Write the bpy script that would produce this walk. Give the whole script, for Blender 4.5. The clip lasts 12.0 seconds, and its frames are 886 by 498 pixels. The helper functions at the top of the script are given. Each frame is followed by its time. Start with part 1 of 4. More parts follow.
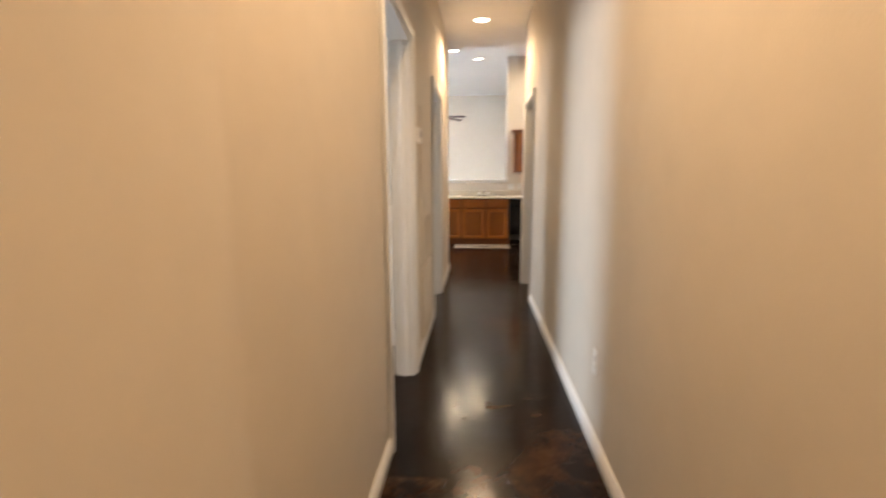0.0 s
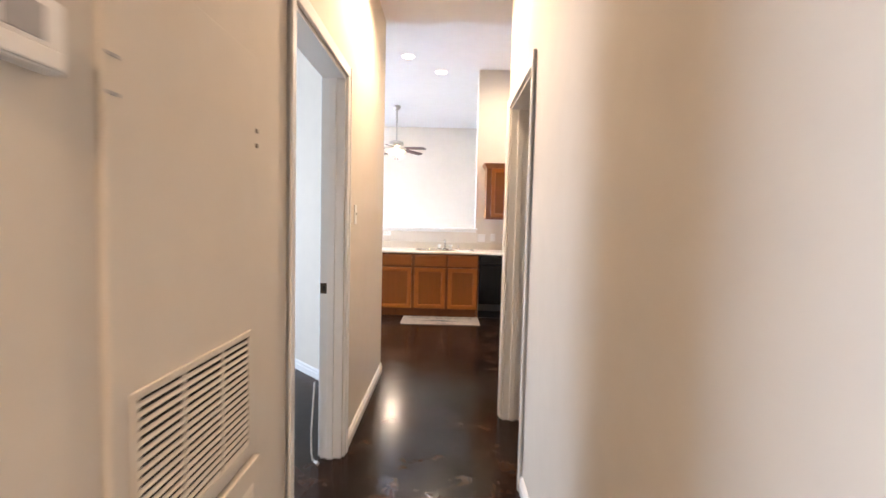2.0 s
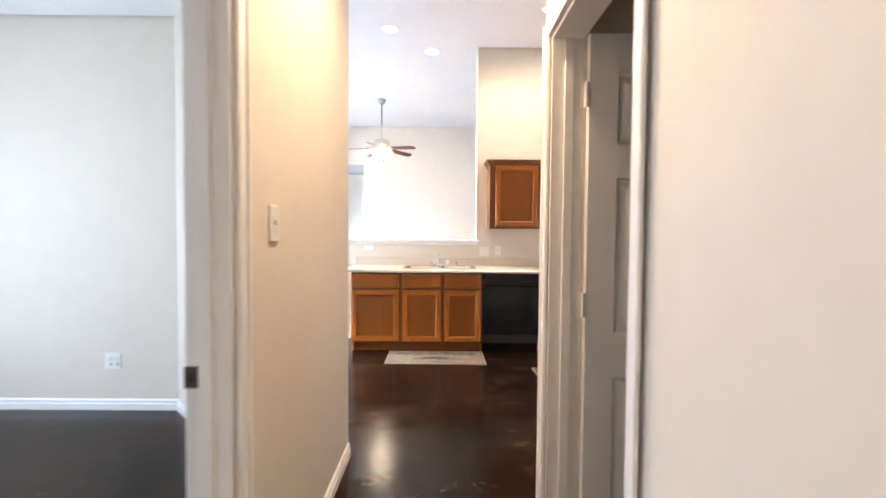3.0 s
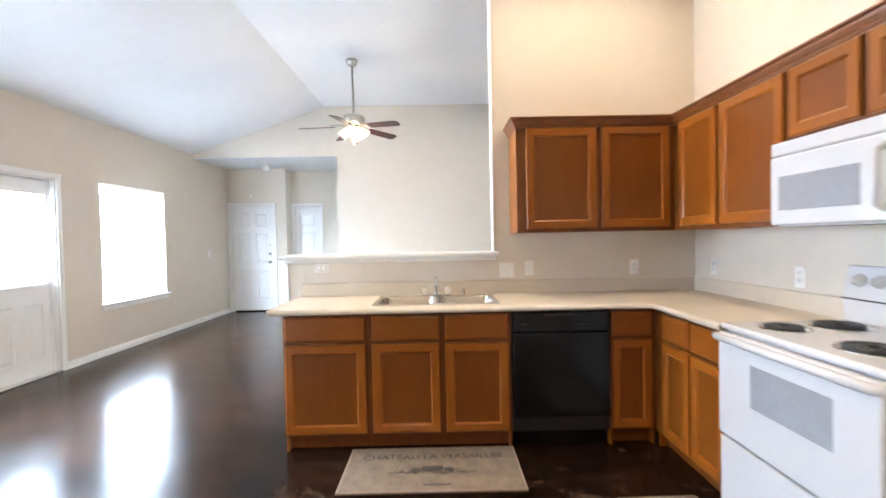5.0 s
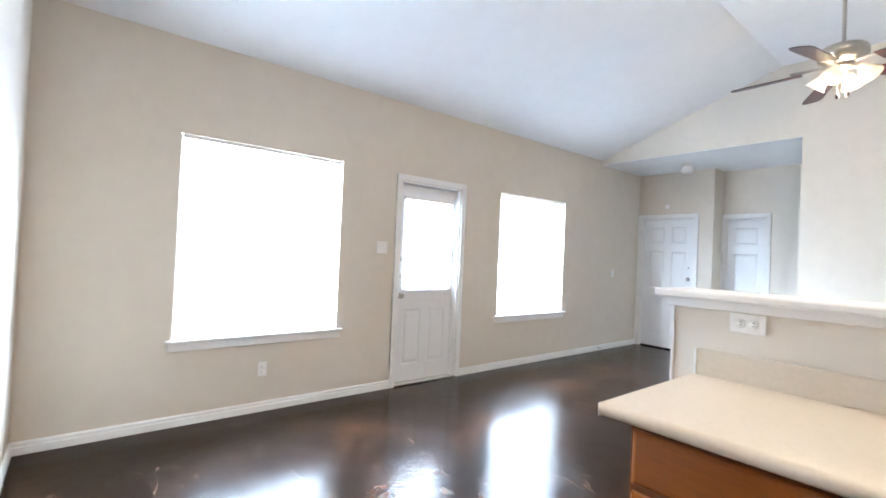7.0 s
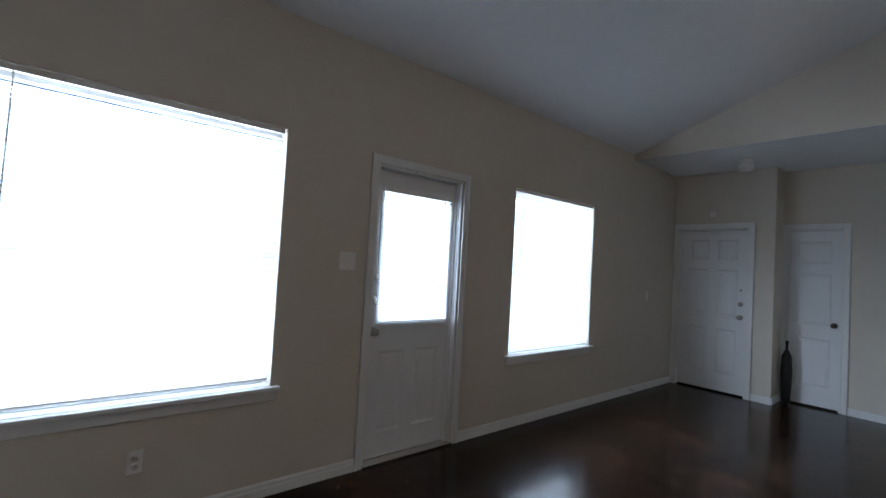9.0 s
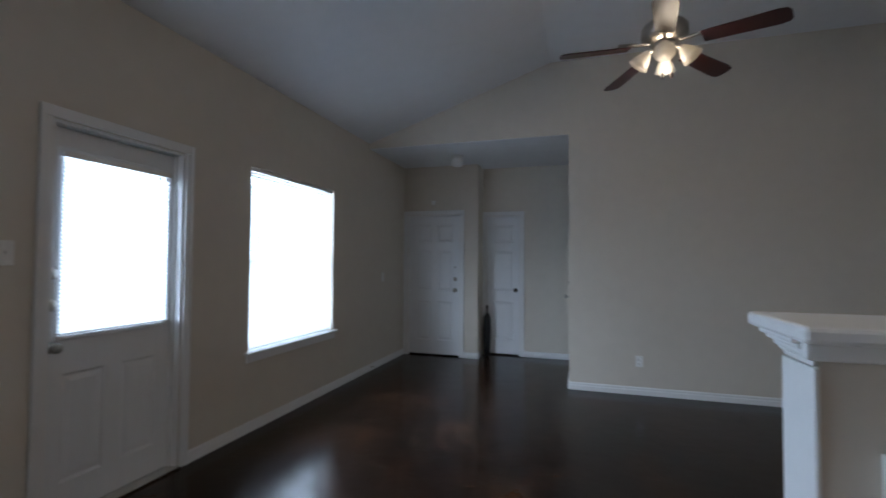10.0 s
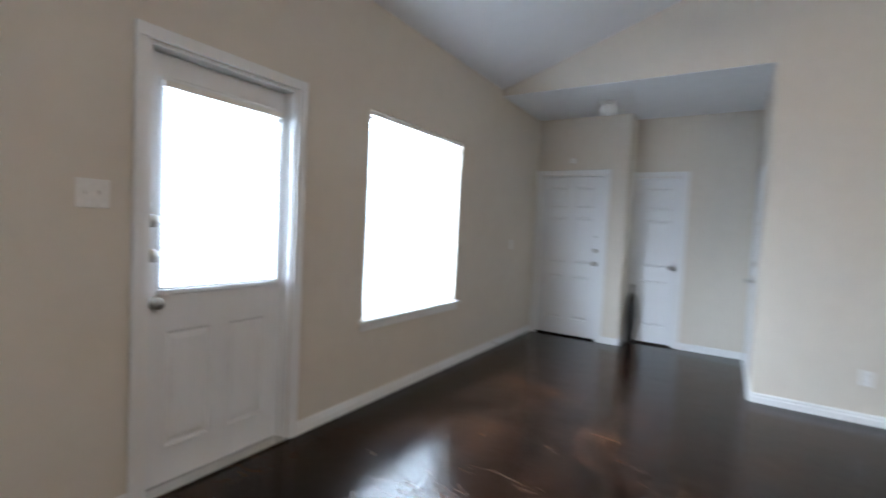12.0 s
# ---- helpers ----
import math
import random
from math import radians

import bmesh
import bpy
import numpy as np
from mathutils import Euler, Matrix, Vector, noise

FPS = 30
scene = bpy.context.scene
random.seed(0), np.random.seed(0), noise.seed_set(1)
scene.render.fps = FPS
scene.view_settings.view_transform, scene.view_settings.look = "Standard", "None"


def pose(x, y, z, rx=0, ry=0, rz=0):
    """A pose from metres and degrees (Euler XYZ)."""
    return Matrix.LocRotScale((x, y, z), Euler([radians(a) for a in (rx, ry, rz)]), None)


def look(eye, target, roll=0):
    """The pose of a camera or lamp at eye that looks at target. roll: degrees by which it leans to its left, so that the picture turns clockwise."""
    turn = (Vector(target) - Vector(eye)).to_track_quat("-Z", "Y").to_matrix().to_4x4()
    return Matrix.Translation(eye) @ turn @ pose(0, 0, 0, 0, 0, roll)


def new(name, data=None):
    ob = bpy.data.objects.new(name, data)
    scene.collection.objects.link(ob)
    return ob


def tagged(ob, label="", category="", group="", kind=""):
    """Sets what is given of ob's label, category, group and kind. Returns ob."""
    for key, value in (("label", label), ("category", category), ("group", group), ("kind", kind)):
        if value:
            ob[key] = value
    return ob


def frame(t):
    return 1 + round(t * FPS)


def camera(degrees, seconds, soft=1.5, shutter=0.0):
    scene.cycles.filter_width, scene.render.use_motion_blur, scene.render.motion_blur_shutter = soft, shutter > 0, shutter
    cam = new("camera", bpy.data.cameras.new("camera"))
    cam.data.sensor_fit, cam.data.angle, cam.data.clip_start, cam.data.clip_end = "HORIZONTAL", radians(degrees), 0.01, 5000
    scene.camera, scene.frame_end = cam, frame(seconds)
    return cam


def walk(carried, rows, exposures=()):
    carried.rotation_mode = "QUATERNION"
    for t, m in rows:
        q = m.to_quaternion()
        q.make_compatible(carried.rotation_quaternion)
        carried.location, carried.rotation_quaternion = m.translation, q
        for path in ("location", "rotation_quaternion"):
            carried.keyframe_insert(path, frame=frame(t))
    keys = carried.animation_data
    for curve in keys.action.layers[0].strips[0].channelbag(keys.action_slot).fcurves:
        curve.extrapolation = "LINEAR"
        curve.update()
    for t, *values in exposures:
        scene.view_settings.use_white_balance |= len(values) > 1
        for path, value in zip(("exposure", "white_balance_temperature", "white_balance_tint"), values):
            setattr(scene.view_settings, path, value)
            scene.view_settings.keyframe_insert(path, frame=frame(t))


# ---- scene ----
cam = camera(89.2, 12.0, shutter=0.5)
PATH = [
    (0, (0.617, -1.908, 1.242), (0.467, 0.062, 0.935), -0.3),
    (0.5, (0.621, -1.374, 1.201), (0.806, 0.605, 0.978), 2.2),
    (1, (0.664, -0.769, 1.234), (0.756, 1.222, 1.063), 2.1),
    (1.5, (0.729, -0.141, 1.268), (0.87, 1.852, 1.191), 0.4),
    (2, (0.771, 0.492, 1.288), (0.755, 2.489, 1.176), 1.4),
    (2.5, (0.746, 1.126, 1.294), (0.715, 3.125, 1.227), 0.7),
    (4.5, (0.814, 3.313, 1.329), (0.992, 5.304, 1.261), 0.6),
    (5, (0.777, 3.808, 1.337), (0.791, 5.808, 1.292), -1.1),
    (5.5, (0.806, 4.271, 1.347), (0.735, 6.268, 1.417), 1.0),
    (6, (0.772, 4.671, 1.337), (0.337, 6.623, 1.36), 0.8),
    (6.5, (0.632, 5.031, 1.345), (-0.319, 6.791, 1.36), 1.1),
    (7, (0.434, 5.37, 1.333), (-1.12, 6.628, 1.355), 2.5),
    (9, (-0.671, 6.23, 1.379), (-2.201, 7.517, 1.451), 3.3),
    (9.5, (-0.777, 6.288, 1.359), (-1.78, 8.014, 1.482), 1.0),
    (10, (-0.797, 6.283, 1.336), (-1.378, 8.196, 1.4), 0.4),
    (10.5, (-0.791, 6.282, 1.324), (-1.144, 8.25, 1.324), 1.3),
    (11, (-0.833, 6.315, 1.313), (-1.156, 8.289, 1.277), 1.2),
    (11.5, (-0.925, 6.484, 1.282), (-1.425, 8.417, 1.168), 1.5),
    (12, (-1.156, 6.861, 1.299), (-2.218, 8.553, 1.207), 2.8),
]

# exposure follows the clip's camera, which stops down as it turns to the windows
EXPO = [(0.0, 0.42, 6130, 10), (0.5, 0.66, 5730, 10), (1.0, 0.82, 5870, 13), (1.5, 0.82, 5780, 14), (2.5, 1.07, 5630, 13), (4.5, 0.58, 5660, 8), (6.4, 0.56, 5540, 8),
        (7.2, 0.1, 5490, 8), (8.8, -2.0, 5480, 9), (9.4, -2.58, 5330, 9), (10.0, -2.3, 5380, 9), (10.5, -1.95, 5430, 9), (11.2, -1.5, 5480, 9), (12.0, -0.9, 5630, 9)]
walk(cam, [(t, look(eye, target, roll)) for t, eye, target, roll in PATH], EXPO)

# ---- world and lights ----
world = bpy.data.worlds.new("sky")
scene.world = world
world.use_nodes = True
wn = world.node_tree
sky = wn.nodes.new("ShaderNodeTexSky")
sky.sky_type = 'NISHITA'
sky.sun_disc = False
sky.sun_elevation, sky.sun_rotation = radians(48), radians(60)
wn.links.new(sky.outputs[0], wn.nodes["Background"].inputs[0])
wn.nodes["Background"].inputs[1].default_value = 0.12


def lamp(name, kind, m, power, color, **more):
    data = bpy.data.lights.new(name, kind)
    data.energy, data.color = power, color
    if kind == 'AREA':
        data.shape, data.size, data.size_y = 'RECTANGLE', more["w"], more["h"]
    else:
        data.shadow_soft_size = more.get("r", 0.05)
    if kind == 'SPOT':
        data.spot_size, data.spot_blend = radians(more.get("cone", 120)), 0.6
    ob = new(name, data)
    ob.matrix_world = m
    return ob


sun = new("sun", bpy.data.lights.new("sun", 'SUN'))
sun.data.energy, sun.data.angle, sun.data.color = 2.5, radians(0.6), (1, 0.95, 0.88)
sun.rotation_euler = (radians(42), 0, radians(60))

WX = -3.29          # inner face of the window wall
DAY = (0.86, 0.93, 1.0)
WARM = (1.0, 0.74, 0.47)
FLAT, PLATE, HALLZ, NICHEZ = 3.57, 2.81, 2.945, 2.75
CREASE = -1.10
# daylight standing in each window's opening, outside the blinds
for (ya, yb, za, zb, p) in ((5.915, 7.190, 0.60, 2.13, 480), (9.24, 10.50, 0.60, 2.10, 420), (7.92, 8.52, 0.95, 1.90, 150),
                            (-0.9, 0.6, 0.6, 2.1, 98), (2.6, 4.0, 0.6, 2.1, 58)):
    lamp("window_daylight", 'AREA', look((WX - 0.16, (ya + yb) / 2, (za + zb) / 2), (0, (ya + yb) / 2, (za + zb) / 2 - 0.3)),
         p, DAY, w=yb - ya, h=zb - za)
CANS = [(0.655, 3.29, HALLZ, 105), (0.66, -1.0, HALLZ, 115), (0.175, 6.79, FLAT, 80), (0.626, 7.40, FLAT, 66), (1.85, 6.30, FLAT, 75)]
for x, y, z, p in CANS:
    lamp("can_bulb", 'SPOT', look((x, y, z - 0.02), (x, y + 0.001, 0)), p, WARM if z == FLAT else (1.0, 0.66, 0.37), r=0.05, cone=150 if z == HALLZ else 172)

# ---- materials ----


def mat(name, color, rough=0.6, metal=0.0, vary=0.06, scale=6.0, bump=0.0, bscale=200.0, grain=None, coat=0.0, trans=0.0, emit=0.0, obj=False):
    m = bpy.data.materials.new(name)
    m.use_nodes = True
    nt = m.node_tree
    b = nt.nodes["Principled BSDF"]
    b.inputs["Roughness"].default_value, b.inputs["Metallic"].default_value = rough, metal
    b.inputs["Coat Weight"].default_value = coat
    b.inputs["Transmission Weight"].default_value = trans
    tc = nt.nodes.new("ShaderNodeTexCoord")
    mp = nt.nodes.new("ShaderNodeMapping")
    nt.links.new(tc.outputs["Object"], mp.inputs[0])
    if grain:
        mp.inputs["Scale"].default_value = grain
    n1 = nt.nodes.new("ShaderNodeTexNoise")
    n1.inputs["Scale"].default_value, n1.inputs["Detail"].default_value = scale, 6
    n2 = nt.nodes.new("ShaderNodeTexNoise")
    n2.inputs["Scale"].default_value, n2.inputs["Detail"].default_value = scale * 7, 4
    nt.links.new(mp.outputs[0], n1.inputs[0])
    nt.links.new(mp.outputs[0], n2.inputs[0])
    mx = nt.nodes.new("ShaderNodeMath")
    mx.operation = 'ADD'
    nt.links.new(n1.outputs[0], mx.inputs[0])
    nt.links.new(n2.outputs[0], mx.inputs[1])
    r = nt.nodes.new("ShaderNodeValToRGB")
    r.color_ramp.elements[0].position, r.color_ramp.elements[1].position = 0.35, 0.65
    lo, hi = [c * (1 - vary) for c in color], [min(1, c * (1 + vary)) for c in color]
    r.color_ramp.elements[0].color, r.color_ramp.elements[1].color = (*lo, 1), (*hi, 1)
    half = nt.nodes.new("ShaderNodeMath")
    half.operation = 'MULTIPLY'
    half.inputs[1].default_value = 0.5
    nt.links.new(mx.outputs[0], half.inputs[0])
    nt.links.new(half.outputs[0], r.inputs[0])
    nt.links.new(r.outputs[0], b.inputs["Base Color"])
    if bump:
        n3 = nt.nodes.new("ShaderNodeTexNoise")
        n3.inputs["Scale"].default_value, n3.inputs["Detail"].default_value = bscale, 3
        nt.links.new(mp.outputs[0], n3.inputs[0])
        bp = nt.nodes.new("ShaderNodeBump")
        bp.inputs["Strength"].default_value, bp.inputs["Distance"].default_value = bump, 0.004
        nt.links.new(n3.outputs[0], bp.inputs["Height"])
        nt.links.new(bp.outputs[0], b.inputs["Normal"])
    if emit:
        b.inputs["Emission Color"].default_value = (*WARM_GLOW, 1)
        b.inputs["Emission Strength"].default_value = emit
    return m


WARM_GLOW = (1.0, 0.86, 0.62)
M_WALL = mat("wall_paint", (0.662, 0.607, 0.522), 0.75, vary=0.025, scale=1.2, bump=0.10, bscale=120)
M_CEIL = mat("ceiling_paint", (0.82, 0.82, 0.82), 0.85, vary=0.02, scale=1.0, bump=0.12, bscale=70)
M_TRIM = mat("white_trim", (0.80, 0.80, 0.79), 0.38, vary=0.02, scale=3)
M_DOOR = mat("white_door_paint", (0.79, 0.80, 0.81), 0.42, vary=0.02, scale=4, bump=0.08, bscale=40, grain=(6, 6, 0.6))
M_OAK = mat("honey_oak", (0.158, 0.043, 0.0034), 0.30, vary=0.09, scale=3.0, bump=0.08, bscale=30, grain=(9, 9, 0.7), coat=0.0)
M_OAKF = mat("honey_oak_frame", (0.245, 0.073, 0.0056), 0.30, vary=0.10, scale=3.0, bump=0.08, bscale=30, grain=(7, 7, 1.2), coat=0.0)
M_OAKX = mat("honey_oak_cross_grain", (0.205, 0.058, 0.005), 0.30, vary=0.12, scale=3.0, bump=0.08, bscale=30, grain=(0.7, 9, 9), coat=0.0)
# face frame darker than the doors: shade between them put into the colour
M_OAKB = mat("oak_face_frame_shaded", (0.125, 0.034, 0.0036), 0.36, vary=0.18, scale=3.0, bump=0.06, bscale=30, grain=(8, 8, 0.8), coat=0.0)
M_CTR = mat("laminate_counter", (0.60, 0.53, 0.425), 0.36, vary=0.05, scale=60)
M_ENDCAP = mat("laminate_end", (0.78, 0.76, 0.72), 0.45)
M_STEEL = mat("brushed_steel", (0.62, 0.61, 0.59), 0.24, 1.0, vary=0.06, grain=(1, 20, 20))
M_CHROME = mat("chrome", (0.75, 0.75, 0.75), 0.1, 1.0)
M_NICKEL = mat("brushed_nickel", (0.48, 0.45, 0.40), 0.28, 1.0)
M_BLACK = mat("black_gloss_plastic", (0.004, 0.004, 0.0045), 0.16)
M_BLACK.node_tree.nodes["Principled BSDF"].inputs["Specular IOR Level"].default_value = 0.25
M_BLACKM = mat("black_metal", (0.015, 0.015, 0.016), 0.4)
M_ENAMEL = mat("white_enamel", (0.66, 0.66, 0.68), 0.2, vary=0.02, coat=0.2)
M_KNOB = mat("ivory_knob_plastic", (0.56, 0.55, 0.52), 0.4)
M_OVENGLASS = mat("oven_window_glass", (0.33, 0.34, 0.37), 0.12)
M_PLASTIC = mat("white_plastic", (0.80, 0.79, 0.76), 0.4)
M_GREY = mat("grey_print", (0.35, 0.35, 0.36), 0.5)
M_LIGHTGREY = mat("light_grey_print", (0.52, 0.52, 0.54), 0.5)
M_BLADE = mat("cherry_blade", (0.032, 0.0045, 0.0035), 0.35, vary=0.3, grain=(1.2, 9, 9))
# near-black that paints the shade inside slots, holes and behind the grille
M_HOLE = mat("slot_shade", (0.02, 0.018, 0.016), 0.8)
M_BRONZE = mat("aged_bronze", (0.10, 0.08, 0.06), 0.35, 0.9)
M_GROUND = mat("dry_grass_ground", (0.16, 0.17, 0.08), 0.9, vary=0.3, scale=2)
M_BULB = mat("lit_bulb", (1, 0.9, 0.75), 0.4, emit=130.0)
M_CAN = mat("lit_can_lens", (1, 0.92, 0.8), 0.4, emit=9.0)

for m_ in (M_OAK, M_OAKF, M_OAKX, M_OAKB):
    m_.node_tree.nodes["Principled BSDF"].inputs["Specular IOR Level"].default_value = 0.35


def slat_material():
    m = bpy.data.materials.new("blind_slat_vinyl")
    m.use_nodes = True
    nt = m.node_tree
    d, t = nt.nodes["Principled BSDF"], nt.nodes.new("ShaderNodeBsdfTranslucent")
    d.inputs["Base Color"].default_value, d.inputs["Roughness"].default_value = (0.82, 0.83, 0.84, 1), 0.45
    t.inputs[0].default_value = (0.86, 0.89, 0.93, 1)
    mx = nt.nodes.new("ShaderNodeMixShader")
    mx.inputs[0].default_value = 0.55
    nt.links.new(d.outputs[0], mx.inputs[1])
    nt.links.new(t.outputs[0], mx.inputs[2])
    nt.links.new(mx.outputs[0], nt.nodes["Material Output"].inputs[0])
    return m


def glass_material(name, rough, tint):
    m = bpy.data.materials.new(name)
    m.use_nodes = True
    b = m.node_tree.nodes["Principled BSDF"]
    b.inputs["Base Color"].default_value = (*tint, 1)
    b.inputs["Roughness"].default_value, b.inputs["Transmission Weight"].default_value, b.inputs["IOR"].default_value = rough, 1.0, 1.45
    return m


def floor_material():
    m = bpy.data.materials.new("acid_stained_concrete")
    m.use_nodes = True
    nt = m.node_tree
    b = nt.nodes["Principled BSDF"]
    tc = nt.nodes.new("ShaderNodeTexCoord")

    def noise_node(scale, detail, dist=0.0, rough=0.6):
        n = nt.nodes.new("ShaderNodeTexNoise")
        n.inputs["Scale"].default_value, n.inputs["Detail"].default_value = scale, detail
        n.inputs["Distortion"].default_value, n.inputs["Roughness"].default_value = dist, rough
        nt.links.new(tc.outputs["Object"], n.inputs[0])
        return n

    def ramp(src, stops):
        r = nt.nodes.new("ShaderNodeValToRGB")
        el = r.color_ramp.elements
        for i, (p, c) in enumerate(stops):
            e = el[i] if i < 2 else el.new(p)
            e.position, e.color = p, (*c, 1)
        nt.links.new(src, r.inputs[0])
        return r

    def blend(fac, a, c):
        x = nt.nodes.new("ShaderNodeMixRGB")
        nt.links.new(fac, x.inputs[0])
        nt.links.new(a, x.inputs[1])
        if isinstance(c, tuple):
            x.inputs[2].default_value = (*c, 1)
        else:
            nt.links.new(c, x.inputs[2])
        return x
    mott = ramp(noise_node(1.7, 8, 0.6).outputs[0], [(0.32, (0.003, 0.0018, 0.0014)), (0.55, (0.0115, 0.0050, 0.0030)), (0.72, (0.052, 0.021, 0.009))])
    scuff = ramp(noise_node(9.0, 12, 0.1, 0.70).outputs[0], [(0.48, (0, 0, 0)), (0.86, (0.42, 0.42, 0.42))])
    region = ramp(noise_node(1.6, 5, 0.9).outputs[0], [(0.41, (0, 0, 0)), (0.62, (1, 1, 1))])
    mul = nt.nodes.new("ShaderNodeMath")
    mul.operation = 'MULTIPLY'
    nt.links.new(scuff.outputs[0], mul.inputs[0])
    nt.links.new(region.outputs[0], mul.inputs[1])
    wear = blend(mul.outputs[0], mott.outputs[0], (0.20, 0.105, 0.055))
    # long pale drag marks
    mp = nt.nodes.new("ShaderNodeMapping")
    mp.inputs["Rotation"].default_value, mp.inputs["Scale"].default_value = (0, 0, 0.9), (1.1, 2.4, 1)
    nt.links.new(tc.outputs["Object"], mp.inputs[0])
    drag = noise_node(2.4, 12, 1.2, 0.74)
    nt.links.new(mp.outputs[0], drag.inputs[0])
    streak = ramp(drag.outputs[0], [(0.56, (0, 0, 0)), (0.80, (0.50, 0.50, 0.50))])
    col = blend(streak.outputs[0], wear.outputs[0], (0.19, 0.12, 0.075))
    nt.links.new(col.outputs[0], b.inputs["Base Color"])
    rr = nt.nodes.new("ShaderNodeMapRange")
    rr.inputs["To Min"].default_value, rr.inputs["To Max"].default_value = 0.07, 0.30
    nt.links.new(noise_node(2.6, 6, 0.8).outputs[0], rr.inputs[0])
    nt.links.new(rr.outputs[0], b.inputs["Roughness"])
    bp = nt.nodes.new("ShaderNodeBump")
    bp.inputs["Strength"].default_value, bp.inputs["Distance"].default_value = 0.12, 0.012
    nt.links.new(noise_node(7, 3).outputs[0], bp.inputs["Height"])
    nt.links.new(bp.outputs[0], b.inputs["Normal"])
    b.inputs["Specular IOR Level"].default_value = 0.15
    return m


def rug_material():
    m = mat("woven_rug_print", (0.19, 0.14, 0.092), 0.9, vary=0.28, scale=14, bump=0.4, bscale=350)
    return m


def opal_material():
    m = bpy.data.materials.new("opal_glass")
    m.use_nodes = True
    nt = m.node_tree
    d, tr = nt.nodes["Principled BSDF"], nt.nodes.new("ShaderNodeBsdfTranslucent")
    d.inputs["Base Color"].default_value, d.inputs["Roughness"].default_value = (0.85, 0.83, 0.78, 1), 0.2
    tr.inputs[0].default_value = (0.95, 0.90, 0.80, 1)
    mx = nt.nodes.new("ShaderNodeMixShader")
    mx.inputs[0].default_value = 0.6
    nt.links.new(d.outputs[0], mx.inputs[1])
    nt.links.new(tr.outputs[0], mx.inputs[2])
    nt.links.new(mx.outputs[0], nt.nodes["Material Output"].inputs[0])
    return m


M_OPAL = opal_material()
M_SLAT, M_GLASS = slat_material(), glass_material("window_glass", 0.0, (0.97, 0.99, 0.98))
M_SHADE, M_FLOOR, M_RUG = glass_material("frosted_glass", 0.35, (0.98, 0.96, 0.92)), floor_material(), rug_material()
M_RUGWOOD = mat("brown_plank_print", (0.12, 0.075, 0.045), 0.9, vary=0.55, scale=5, bump=0.4, bscale=350, grain=(0.8, 6, 1))
M_RUGINK = mat("rug_ink", (0.05, 0.042, 0.03), 0.9, vary=0.3, scale=30)
M_RUGEDGE = mat("rug_border", (0.27, 0.20, 0.14), 0.9, vary=0.25, scale=25)

# ---- mesh helpers ----


def box(bm, x0, x1, y0, y1, z0, z1):
    v = [bm.verts.new(p) for p in ((x0, y0, z0), (x1, y0, z0), (x1, y1, z0), (x0, y1, z0), (x0, y0, z1), (x1, y0, z1), (x1, y1, z1), (x0, y1, z1))]
    return [bm.faces.new([v[i] for i in f]) for f in ((0, 3, 2, 1), (4, 5, 6, 7), (0, 1, 5, 4), (1, 2, 6, 5), (2, 3, 7, 6), (3, 0, 4, 7))]


def finish(bm, bevel=0.0, seg=2):
    bmesh.ops.recalc_face_normals(bm, faces=bm.faces)
    if bevel:
        sharp = [e for e in bm.edges if len(e.link_faces) == 2 and e.calc_face_angle(0) > 0.6]
        bmesh.ops.bevel(bm, geom=sharp, offset=bevel, segments=seg, affect='EDGES', profile=0.5)
    return bm


def part(name, bm, material, parent=None, label="", smooth=False):
    me = bpy.data.meshes.new(name)
    bm.to_mesh(me)
    bm.free()
    me.materials.append(material)
    if smooth:
        for p in me.polygons:
            p.use_smooth = True
    ob = new(name, me)
    if parent:
        ob.parent = parent
    if label:
        ob["label"] = label
    return ob


def bx(name, material, parent, x0, x1, y0, y1, z0, z1, bevel=0.0, label=""):
    bm = bmesh.new()
    box(bm, x0, x1, y0, y1, z0, z1)
    return part(name, finish(bm, bevel), material, parent, label)


def thing(name, m, label, category, group="", kind=""):
    ob = new(name)
    ob.empty_display_size = 0.1
    ob.matrix_world = m
    return tagged(ob, label, category, group, kind)


def lathe(bm, profile, n=24, x=0.0, y=0.0, axis='Z'):
    rings = []
    for r, z in profile:
        ring = []
        for i in range(n):
            a = 2 * math.pi * i / n
            p = (x + r * math.cos(a), y + r * math.sin(a), z) if axis == 'Z' else (x + r * math.cos(a), z, y + r * math.sin(a))
            ring.append(bm.verts.new(p))
        rings.append(ring)
    for a, b in zip(rings, rings[1:]):
        for i in range(n):
            bm.faces.new((a[i], a[(i + 1) % n], b[(i + 1) % n], b[i]))
    for ring in (rings[0], rings[-1]):
        if (ring[0].co - ring[n // 2].co).length > 1e-4:
            bm.faces.new(ring)
    bmesh.ops.recalc_face_normals(bm, faces=bm.faces)
    return bm


def turned(name, material, parent, profile, n=24, x=0.0, y=0.0, axis='Z', label=""):
    return part(name, lathe(bmesh.new(), profile, n, x, y, axis), material, parent, label, True)


def tube(name, material, parent, points, r, label="", fill=True):
    cu = bpy.data.curves.new(name, 'CURVE')
    cu.dimensions, cu.bevel_depth, cu.bevel_resolution, cu.use_fill_caps = '3D', r, 3, fill
    sp = cu.splines.new('POLY')
    sp.points.add(len(points) - 1)
    for q, p in zip(sp.points, points):
        q.co = (*p, 1)
    ob = new(name, cu)
    me = bpy.data.meshes.new_from_object(ob)
    bpy.data.objects.remove(ob)
    me.materials.append(material)
    for p in me.polygons:
        p.use_smooth = True
    o = new(name, me)
    o.parent = parent
    if label:
        o["label"] = label
    return o


